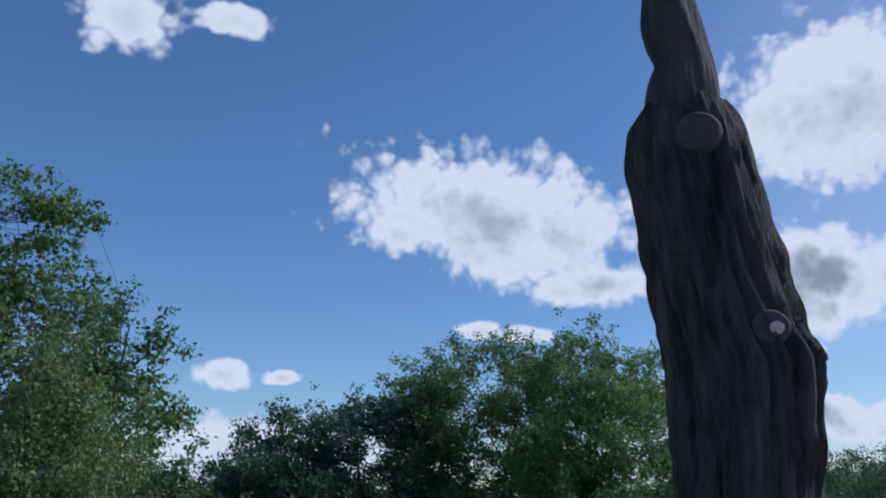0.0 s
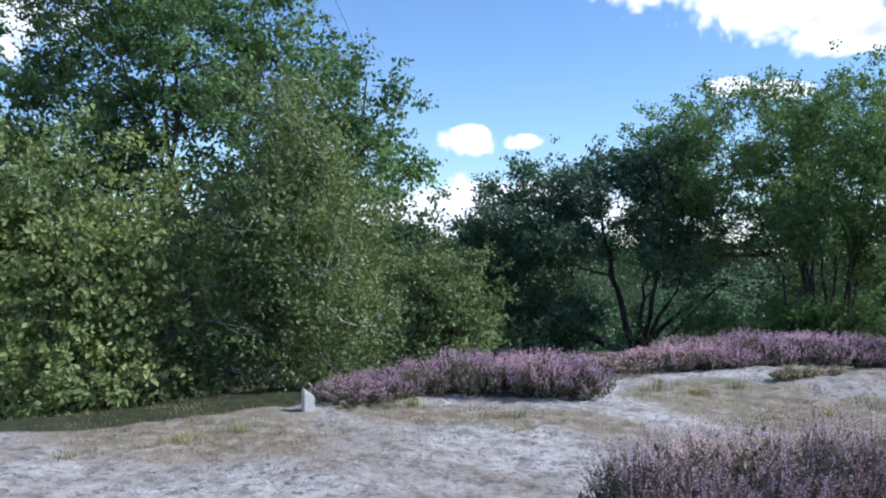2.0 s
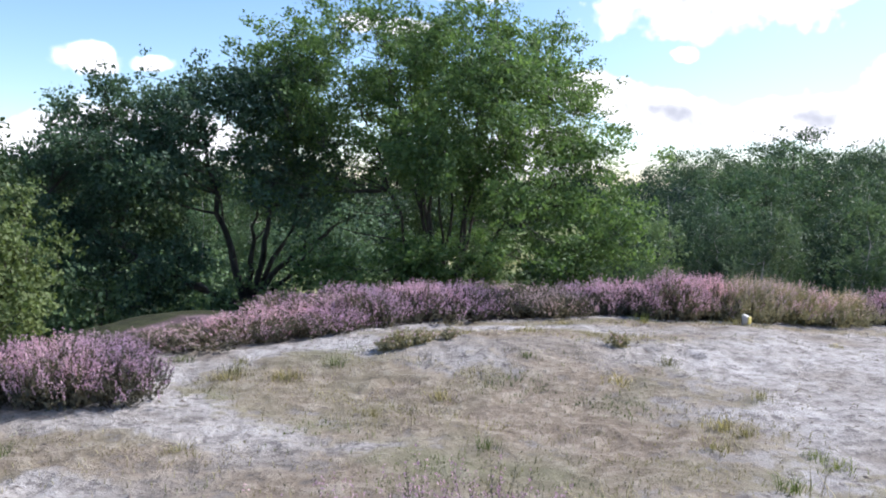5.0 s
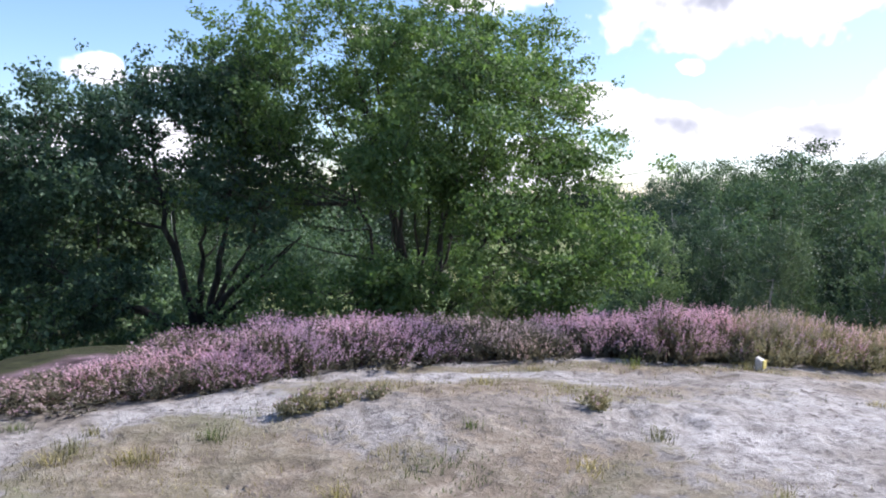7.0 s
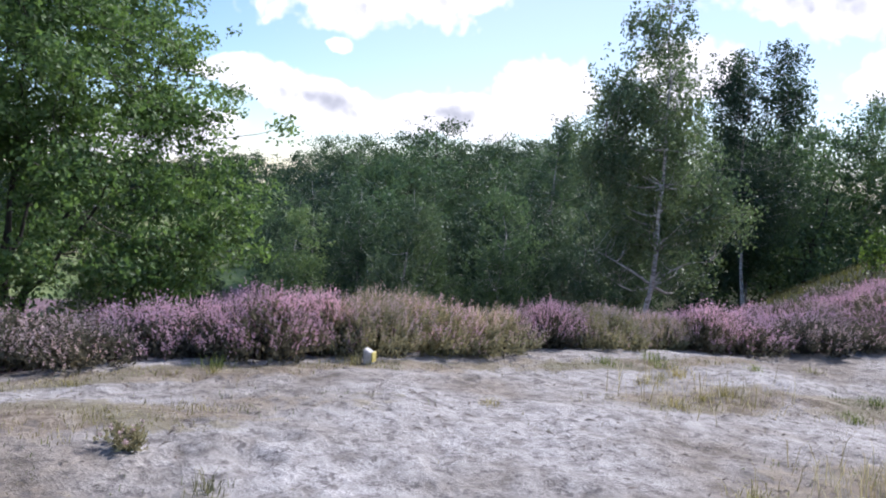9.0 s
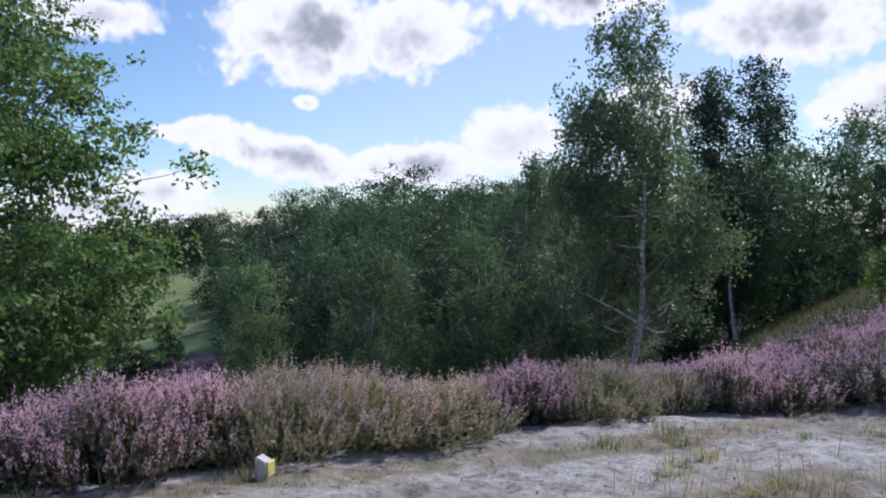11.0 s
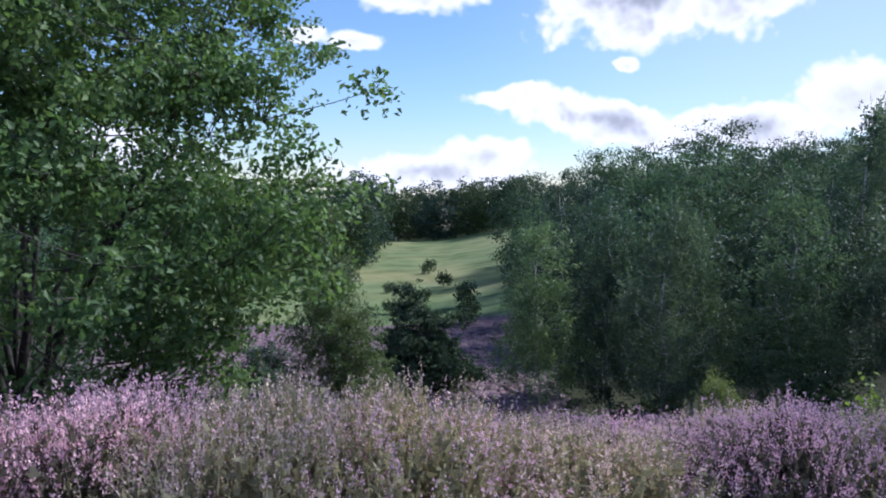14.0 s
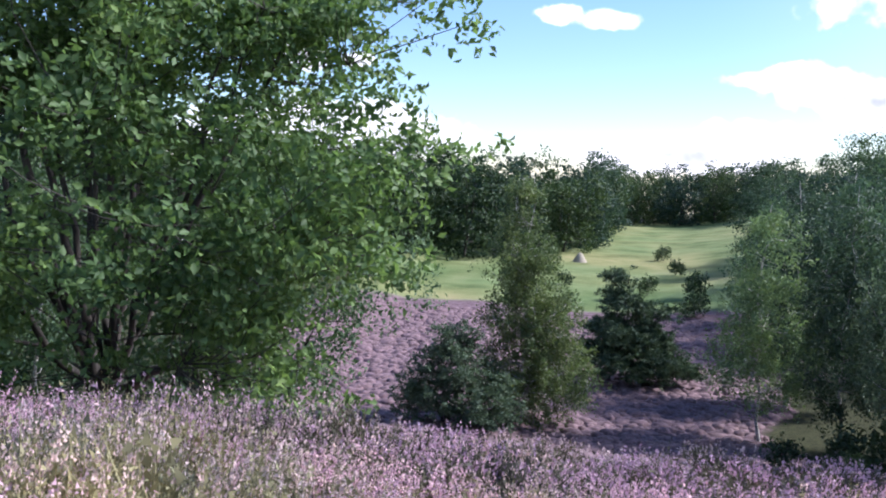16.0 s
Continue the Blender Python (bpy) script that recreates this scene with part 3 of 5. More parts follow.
def cover(x, y):
    """How far turf, heath, field and wood floor, with the darkened bank, cover the ground."""
    far = np.hypot(x - 5.3, y - 9.6)
    b = brink(x)
    uneven = 0.10 * wave(x, y, 2.1, 2.0) + 0.09 * wave(x, y, 5.7, 0.6)
    turf = np.clip(0.95 * patches(x, y, TURF) + uneven * 1.8, 0, 1)
    beyond = smooth((y - b - 0.1) / 0.5)
    az = np.degrees(np.arctan2(x - 5.3, y - 9.6))
    field = smooth((far - 47.5 - 1.6 * wave(x, y, 0.15, 0.2) - 0.35 * np.clip(x, -8, 4)) / 3) * smooth((az + 40) / 10) * smooth((38 - az) / 8)
    bank = smooth((x - 14 - 0.3 * np.abs(y - 19)) / 4) * smooth((30 - y) / 5) * smooth((34 - far) / 5) * beyond
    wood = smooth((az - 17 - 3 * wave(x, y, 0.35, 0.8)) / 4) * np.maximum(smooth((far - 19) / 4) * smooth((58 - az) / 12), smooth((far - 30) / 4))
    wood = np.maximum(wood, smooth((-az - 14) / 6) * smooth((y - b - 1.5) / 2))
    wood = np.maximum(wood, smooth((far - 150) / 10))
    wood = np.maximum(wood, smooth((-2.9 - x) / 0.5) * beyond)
    track = patches(x, y, [(14.9, 28.8, 1.4, 0.5), (11.0, 86.0, 3.5, 0.9)])
    heath, wood = beyond * (1 - field) * (1 - bank) * (1 - track), wood * (1 - track)
    # The bank's shade is put into its colour: it takes the dark floor tone.
    return turf, heath, field * (1 - wood) * (1 - track), np.maximum(wood, bank)


def axis(n, near, reach, mid):
    u = np.linspace(-1, 1, n)
    return mid + near * u + reach * np.sign(u) * np.abs(u) ** 11


def build_ground():
    n = 390
    gx, gy = axis(n, 13.0, 2400, 3.0), axis(n, 12.0, 2400, 7.5)
    x, y = np.meshgrid(gx, gy, indexing="ij")
    x, y = x.ravel(), y.ravel()
    z = land(x, y)
    on = 1 - smooth((np.abs(y - 6) - 6) / 2)
    rng = np.random.default_rng(3)
    # footprints and scuffs in the sand
    for _ in range(420):
        cx, cy = rng.uniform(-4, 9.5), rng.uniform(2.5, 11.3)
        a = rng.uniform(0, np.pi)
        m = (np.abs(x - cx) < 0.35) & (np.abs(y - cy) < 0.35)
        if not m.any():
            continue
        dx, dy = x[m] - cx, y[m] - cy
        p, q = dx * np.cos(a) + dy * np.sin(a), -dx * np.sin(a) + dy * np.cos(a)
        d = np.hypot(p / 0.15, q / 0.07)
        z[m] += rng.uniform(0.4, 1.0) * (-0.03 * np.exp(-d ** 2) + 0.018 * np.exp(-((d - 1.5) / 0.5) ** 2))
    z += on * (0.008 * wave(x, y, 7.0, 0.7) + 0.012 * wave(x, y, 3.1, 0.2))
    i, j = np.meshgrid(np.arange(n - 1), np.arange(n - 1), indexing="ij")
    f = np.stack([i * n + j, (i + 1) * n + j, (i + 1) * n + j + 1, i * n + j + 1], -1).reshape(-1, 4)
    me = np_mesh("ground", np.stack([x, y, z], 1), f, True)
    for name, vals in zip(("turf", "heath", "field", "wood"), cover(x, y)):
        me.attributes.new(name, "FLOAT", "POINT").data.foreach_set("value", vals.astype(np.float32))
    return tagged(part("ground", me, GROUND), "pale grey sandy knoll with turf, heath valley and green meadow", "ground", "", "structure")


def at(x, y):
    return float(land(x, y))


build_ground()


# ---- carved trunk beside the start ----
def trunk_surface(name, rings, seg, rough, seed, twist=0.0):
    """A closed, rough, upright body from rings (x, y, z, rx, ry)."""
    me = bpy.data.meshes.new(name)
    bm = bmesh.new()
    rows = []
    zs = [r[2] for r in rings]
    n = max(8, int((zs[-1] - zs[0]) / 0.014))
    fine = np.linspace(zs[0], zs[-1], n + 1)
    soft = [np.convolve(np.pad(np.interp(fine, zs, [r[k] for r in rings]), 2, mode="edge"), (0.1, 0.25, 0.3, 0.25, 0.1), "valid") for k in (0, 1, 3, 4)]
    for i in range(n + 1):
        z = zs[0] + (zs[-1] - zs[0]) * i / n
        v = [q[i] for q in soft]
        row = []
        for k in range(seg):
            a = 2 * math.pi * k / seg
            g = 0.8 * noise.noise((math.cos(a) * 2.5 + seed, math.sin(a) * 2.5, z * 2.2)) - 1.1 * abs(noise.noise((math.cos(a) * 8, math.sin(a) * 8 + seed, z * 2.6))) + 0.35 * noise.noise((math.cos(a) * 16, math.sin(a) * 16 + seed, z * 7.0)) + 0.2
            g += 0.3 * noise.noise((math.cos(a) * 30, math.sin(a) * 30 + seed, z * 16.0))
            s = 1 + rough * g + twist * math.sin(7 * a + z * 22.0)
            row.append(bm.verts.new((v[0] + math.cos(a) * v[2] * s, v[1] + math.sin(a) * v[3] * s, z)))
        rows.append(row)
    for a, b in zip(rows, rows[1:]):
        for k in range(seg):
            bm.faces.new((a[k], a[(k + 1) % seg], b[(k + 1) % seg], b[k])).smooth = True
    bm.faces.new(rows[-1])
    bm.to_mesh(me)
    bm.free()
    return me


def disc(name, radius, depth, seed):
    """A sawn knot: a low dished disc with a rough rim, facing -y."""
    me = bpy.data.meshes.new(name)
    bm = bmesh.new()
    prof = [(0.0, -depth * 0.8), (radius * 0.45, -depth * 0.85), (radius * 0.85, -depth), (radius, -depth * 0.75), (radius * 1.12, 0.02)]
    rows = []
    for r, d in prof[1:]:
        rows.append([bm.verts.new((math.cos(a) * r * (1 + 0.08 * noise.noise((math.cos(a) * 2, math.sin(a) * 2, seed))), d, math.sin(a) * r * 0.92))
                     for a in [2 * math.pi * k / 24 for k in range(24)]])
    mid = bm.verts.new((0, prof[0][1], 0))
    for k in range(24):
        bm.faces.new((mid, rows[0][k], rows[0][(k + 1) % 24]))
    for a, b in zip(rows, rows[1:]):
        for k in range(24):
            bm.faces.new((a[k], b[k], b[(k + 1) % 24], a[(k + 1) % 24])).smooth = True
    bm.normal_update()
    bm.to_mesh(me)
    bm.free()
    return me


def carved_trunk(x, y):
    post = thing("carved_trunk", x, y, at(x, y), "dark weathered standing tree trunk carved at its top", "carved trunk", turn=-19)
    z0 = at(x, y)
    body = [(0, 0, -0.1, 0.2, 0.2), (0, 0, 0.25, 0.165, 0.16), (-0.005, 0, 0.7, 0.145, 0.135), (-0.02, 0, 0.95, 0.14, 0.125), (-0.025, 0, 1.06, 0.14, 0.122), (-0.018, 0, 1.16, 0.132, 0.118), (-0.008, 0, 1.24, 0.12, 0.115), (-0.005, 0, 1.498, 0.118, 0.116), (0.001, 0, 1.576, 0.121, 0.117), (0.008, 0, 1.693, 0.129, 0.118), (0.008, 0, 1.735, 0.13, 0.118), (-0.005, 0, 1.754, 0.122, 0.116), (-0.008, 0, 1.775, 0.124, 0.114), (-0.016, 0, 1.817, 0.122, 0.111), (-0.029, 0, 1.881, 0.116, 0.107), (-0.044, 0, 1.992, 0.115, 0.104), (-0.052, 0, 2.061, 0.114, 0.103), (-0.06, 0, 2.125, 0.112, 0.098), (-0.062, 0, 2.196, 0.1, 0.088), (-0.058, 0, 2.226, 0.081, 0.078), (-0.058, 0, 2.239, 0.065, 0.065)]
    part("trunk", trunk_surface("post_trunk", body, 140, 0.24, 2.0), POST_BARK, post)
    carve = [(-0.057, 0, 2.2, 0.065, 0.072), (-0.058, 0, 2.232, 0.076, 0.075), (-0.058, 0, 2.25, 0.071, 0.073), (-0.058, 0, 2.287, 0.07, 0.07), (-0.053, 0, 2.31, 0.062, 0.064), (-0.042, 0, 2.323, 0.049, 0.055), (-0.055, 0, 2.348, 0.057, 0.058), (-0.068, 0, 2.401, 0.062, 0.062), (-0.07, 0, 2.473, 0.052, 0.055), (-0.075, 0, 2.551, 0.039, 0.042), (-0.078, 0, 2.616, 0.019, 0.023)]
    part("carving", trunk_surface("post_carving", carve, 96, 0.06, 5.0, 0.035), CARVED, post, "smooth grey carved top")
    for px, pz, r, lab in ((-0.0325, 2.144, 0.043, "sawn-off knot"), (0.0559, 1.774, 0.033, "ringed knot")):
        k = part("knot", disc("knot", r, 0.02, px), CUT_WOOD, post, lab)
        k.matrix_basis = pose(px, -0.078 if px < 0 else -0.088, pz, -6, 0, 12 if px > 0 else 0)
        if px > 0:
            h = part("heartwood", disc("heartwood", 0.012, 0.006, 3.0), PALE_WOOD, k, "pale heartwood")
            h.matrix_basis = pose(0.008, -0.017, -0.003)
    stub = part("branch_stub", trunk_surface("stub", [(0, 0, -0.08, 0.036, 0.04), (0, 0, 0.0, 0.03, 0.033), (0, 0, 0.02, 0.021, 0.023)], 20, 0.16, 9.0), POST_BARK, post)
    stub.matrix_basis = pose(0.12, -0.02, 1.741, 0, 62, 0)
    # thick sawn branch low on the trunk
    limb = part("sawn_branch", trunk_surface("sawn_branch", [(0, 0, -0.16, 0.075, 0.085), (0, 0, -0.06, 0.066, 0.076), (0, 0, 0.0, 0.062, 0.072), (0, 0, 0.012, 0.058, 0.068)], 48, 0.1, 4.0), POST_BARK, post)
    limb.matrix_basis = pose(-0.126, -0.15, 1.309, 84, 0, -14)
    face = part("sawn_face", disc("sawn_face", 0.056, 0.012, 7.0), SAWN, limb, "grey sawn wood face")
    face.matrix_basis = pose(0, 0, 0.008, -90, 0, 0) @ Matrix.Diagonal((1, 1, 1.22, 1))
    return post


carved_trunk(0.527, 1.534)


# ---- the larger trees near the knoll ----
def near_trees():
    crown = [(0.0, 0.0, 5.55, 1.7, 1.6, 0.95), (-1.6, 0.0, 5.4, 1.3, 1.5, 1.0), (1.4, 0.1, 5.2, 1.2, 1.3, 0.95), (0.2, -1.4, 4.7, 1.5, 1.3, 1.0), (2.1, -0.3, 4.3, 0.85, 1.2, 0.8), (2.3, -0.8, 3.1, 0.7, 1.1, 0.7),
             (2.0, -1.4, 2.1, 0.85, 1.0, 0.5), (-2.5, 0.2, 4.6, 1.1, 1.4, 1.1), (-2.4, -0.2, 3.2, 1.1, 1.3, 0.8), (0.9, -2.0, 2.0, 1.1, 0.9, 0.45), (-1.2, -1.8, 1.8, 1.1, 0.8, 0.4), (1.7, -1.7, 3.5, 0.7, 0.9, 0.55),
             (-0.9, -1.8, 3.4, 1.0, 0.8, 0.6), (0.4, -0.9, 3.5, 1.2, 0.8, 0.6), (0.9, -1.9, 2.8, 0.9, 0.8, 0.5), (0.0, 1.0, 3.3, 1.8, 0.9, 0.8), (0.0, 1.7, 4.4, 2.0, 0.9, 1.0), (1.6, -1.9, 1.1, 1.0, 0.9, 0.5), (-0.4, -1.7, 1.2, 1.5, 0.9, 0.45), (0.2, 1.4, 1.7, 1.8, 0.8, 0.45)]
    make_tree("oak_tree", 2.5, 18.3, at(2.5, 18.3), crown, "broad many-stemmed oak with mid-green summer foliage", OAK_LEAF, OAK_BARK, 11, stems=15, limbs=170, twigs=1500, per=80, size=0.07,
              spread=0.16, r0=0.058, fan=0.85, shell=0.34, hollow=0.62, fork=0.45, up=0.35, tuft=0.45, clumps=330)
    crown = [(-0.2, 0.0, 4.2, 1.1, 1.3, 0.75), (-1.3, 0.0, 3.75, 1.1, 1.3, 0.7), (-2.5, 0.0, 3.4, 1.1, 1.2, 0.65), (-3.1, -0.2, 2.9, 0.9, 1.0, 0.6), (0.6, -0.2, 3.6, 1.1, 1.2, 0.8), (-1.5, -1.0, 3.0, 1.4, 1.0, 0.6),
             (-2.7, -0.6, 2.3, 1.2, 1.0, 0.55), (0.8, -1.0, 2.2, 1.1, 0.9, 0.55), (-1.9, -1.2, 1.2, 1.6, 0.8, 0.5), (-3.2, -0.8, 1.2, 1.2, 0.8, 0.8), (0.3, 1.2, 2.8, 1.4, 0.8, 0.8)]
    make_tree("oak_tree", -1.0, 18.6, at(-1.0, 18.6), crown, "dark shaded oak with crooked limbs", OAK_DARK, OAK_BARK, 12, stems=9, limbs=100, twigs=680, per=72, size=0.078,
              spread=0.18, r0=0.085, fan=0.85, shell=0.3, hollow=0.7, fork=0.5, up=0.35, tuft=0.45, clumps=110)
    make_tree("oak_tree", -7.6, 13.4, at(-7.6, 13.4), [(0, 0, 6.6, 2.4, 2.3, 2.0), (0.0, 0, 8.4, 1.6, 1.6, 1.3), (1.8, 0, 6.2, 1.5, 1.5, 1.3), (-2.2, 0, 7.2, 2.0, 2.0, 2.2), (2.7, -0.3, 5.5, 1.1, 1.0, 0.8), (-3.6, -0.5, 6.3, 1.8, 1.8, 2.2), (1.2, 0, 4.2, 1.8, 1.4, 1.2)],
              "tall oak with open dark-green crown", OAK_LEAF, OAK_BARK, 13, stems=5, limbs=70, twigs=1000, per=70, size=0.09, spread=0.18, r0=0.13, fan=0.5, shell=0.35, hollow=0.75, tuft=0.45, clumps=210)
    make_tree("birch_tree", -4.0, 8.7, at(-4.0, 8.7), [(0, 0, 0.8, 1.2, 1.0, 0.8), (0.1, 0, 1.7, 0.95, 0.9, 0.9), (0.15, 0, 2.55, 0.5, 0.5, 0.65)],
              "young birch with small olive-green leaves down to the grass", BIRCH_LEAF, BIRCH_BARK, 14, stems=3, limbs=60, twigs=520, per=85, size=0.05, spread=0.14, r0=0.035, droop=0.8, single=True, shell=0.4, split=0.25)
    make_tree("hazel_bush", -6.4, 7.9, at(-6.4, 7.9), [(0, 0, 1.2, 1.7, 1.5, 1.3), (0.6, 0.2, 2.1, 1.2, 1.2, 0.9), (-0.9, 0, 2.4, 1.4, 1.3, 1.2), (1.1, -0.4, 0.6, 1.1, 1.0, 0.7)],
              "dense green bush at the edge of the knoll", BIRCH_LEAF, OAK_BARK, 15, stems=7, limbs=50, twigs=420, per=80, size=0.07, spread=0.2, r0=0.04, fan=0.6, category="bush")
    make_tree("birch_bush", -3.5, 12.6, at(-3.5, 12.6), [(0, 0, 0.9, 1.0, 1.0, 0.9), (0.1, 0, 1.5, 0.7, 0.7, 0.6), (-1.3, 0.3, 1.2, 1.1, 1.0, 1.0)],
              "light green birch scrub on the slope", BIRCH_LEAF, OAK_BARK, 16, stems=5, limbs=40, twigs=330, per=80, size=0.06, spread=0.16, r0=0.035, fan=0.55, category="bush")
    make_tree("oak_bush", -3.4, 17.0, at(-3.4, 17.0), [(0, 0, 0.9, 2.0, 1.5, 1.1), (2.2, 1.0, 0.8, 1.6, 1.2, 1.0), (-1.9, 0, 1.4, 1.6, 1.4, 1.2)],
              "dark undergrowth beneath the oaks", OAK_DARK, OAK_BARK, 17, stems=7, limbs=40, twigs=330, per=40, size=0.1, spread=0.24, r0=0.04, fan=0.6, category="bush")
    make_tree("birch_tree", 14.6, 18.7, at(14.6, 18.7), [(0.75, 0.75, 2.3, 1.8, 1.4, 1.3), (0.6, 0.6, 3.8, 1.65, 1.3, 1.3), (0.2, 0.3, 5.2, 1.15, 1.0, 1.2), (0.0, 0.1, 6.7, 0.75, 0.7, 0.85), (-0.85, 0.4, 5.2, 0.65, 0.6, 0.6), (1.5, -0.2, 3.0, 1.0, 0.8, 0.7), (-0.7, 0.5, 4.0, 0.7, 0.7, 0.8)],
              "tall birch with a white trunk and drooping twigs", SILVER_BIRCH, BIRCH_BARK, 18, limbs=46, twigs=600, per=66, size=0.078, spread=0.19, r0=0.085, droop=1.0, single=True, shell=0.5)
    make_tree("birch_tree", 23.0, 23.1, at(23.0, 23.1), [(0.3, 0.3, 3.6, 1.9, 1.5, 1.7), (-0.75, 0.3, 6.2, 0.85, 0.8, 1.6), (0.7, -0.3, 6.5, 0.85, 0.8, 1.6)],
              "twin-stemmed dark birch above the grassy bank", HAZY_BIRCH, BIRCH_BARK, 19, limbs=50, twigs=560, per=55, size=0.095, spread=0.22, r0=0.06, droop=0.7, single=True, split=0.3)
    make_tree("birch_tree", 6.9, 35.6, at(6.9, 35.6), [(0.2, 0, 1.7, 1.9, 1.4, 1.6), (0.1, 0, 3.4, 1.55, 1.2, 1.2), (-0.2, 0, 5.0, 1.1, 0.9, 1.0), (-0.3, 0, 6.3, 0.7, 0.6, 0.8), (-0.35, 0, 7.0, 0.4, 0.4, 0.5)],
              "young birch standing in the heath valley", BIRCH_LEAF, BIRCH_BARK, 20, limbs=50, twigs=620, per=66, size=0.085, spread=0.17, r0=0.05, droop=1.0, single=True)
    make_tree("birch_bush", 4.5, 34.4, at(4.5, 34.4), [(0, 0, 1.3, 1.1, 1.0, 1.1), (0.3, 0, 2.4, 0.75, 0.8, 0.8), (1.2, -0.4, 0.9, 1.0, 0.9, 0.9), (-0.7, 0, 0.7, 0.7, 0.7, 0.6)],
              "low light-green birch scrub", SILVER_BIRCH, OAK_BARK, 21, stems=5, limbs=24, twigs=300, per=95, size=0.075, spread=0.18, r0=0.025, fan=0.6, category="bush")
    make_tree("pine_tree", 10.7, 41.7, at(10.7, 41.7), [(0, 0, 1.0, 2.0, 1.7, 0.6), (-0.5, 0, 2.0, 1.3, 1.3, 0.45), (0.9, 0, 2.7, 0.9, 0.8, 0.28), (-0.3, 0, 3.1, 0.8, 0.7, 0.35), (-0.6, 0, 3.9, 0.42, 0.4, 0.4), (1.4, 0, 0.6, 1.0, 1.0, 0.5), (-1.1, 0, 1.3, 0.9, 0.9, 0.4), (0.8, 0, 1.7, 1.0, 0.9, 0.4)],
              "small dark pine in the purple heath", PINE_LEAF, OAK_BARK, 22, limbs=36, twigs=300, per=120, size=0.15, spread=0.2, r0=0.08, single=True, width=0.28, up=0.2, shell=0.35)
    make_tree("birch_sapling", 16.1, 28.8, at(16.1, 28.8), [(0, 0, 0.9, 0.7, 0.7, 0.8), (0, 0, 1.6, 0.35, 0.35, 0.5)],
              "small pale-green birch sapling", BIRCH_LEAF, BIRCH_BARK, 23, limbs=16, twigs=110, per=60, size=0.05, spread=0.14, r0=0.025, droop=0.6, single=True, category="sapling")
    make_tree("oak_sapling", 9.9, 15.4, at(9.9, 15.4), [(0, 0, 0.4, 0.22, 0.2, 0.22)], "small green oak sapling behind the heather", LIME_LEAF, OAK_BARK, 24, stems=3, limbs=6, twigs=18, per=12, size=0.06,
              spread=0.08, r0=0.012, category="sapling")
    make_tree("oak_sapling", 18.9, 16.5, at(18.9, 16.5), [(0, 0, 0.5, 0.32, 0.3, 0.3), (0.1, 0, 0.85, 0.2, 0.2, 0.2)], "yellow-green oak sapling on the grassy bank", LIME_LEAF, OAK_BARK, 25, stems=3, limbs=8, twigs=40, per=16, size=0.085,
              spread=0.1, r0=0.014, category="sapling")


near_trees()


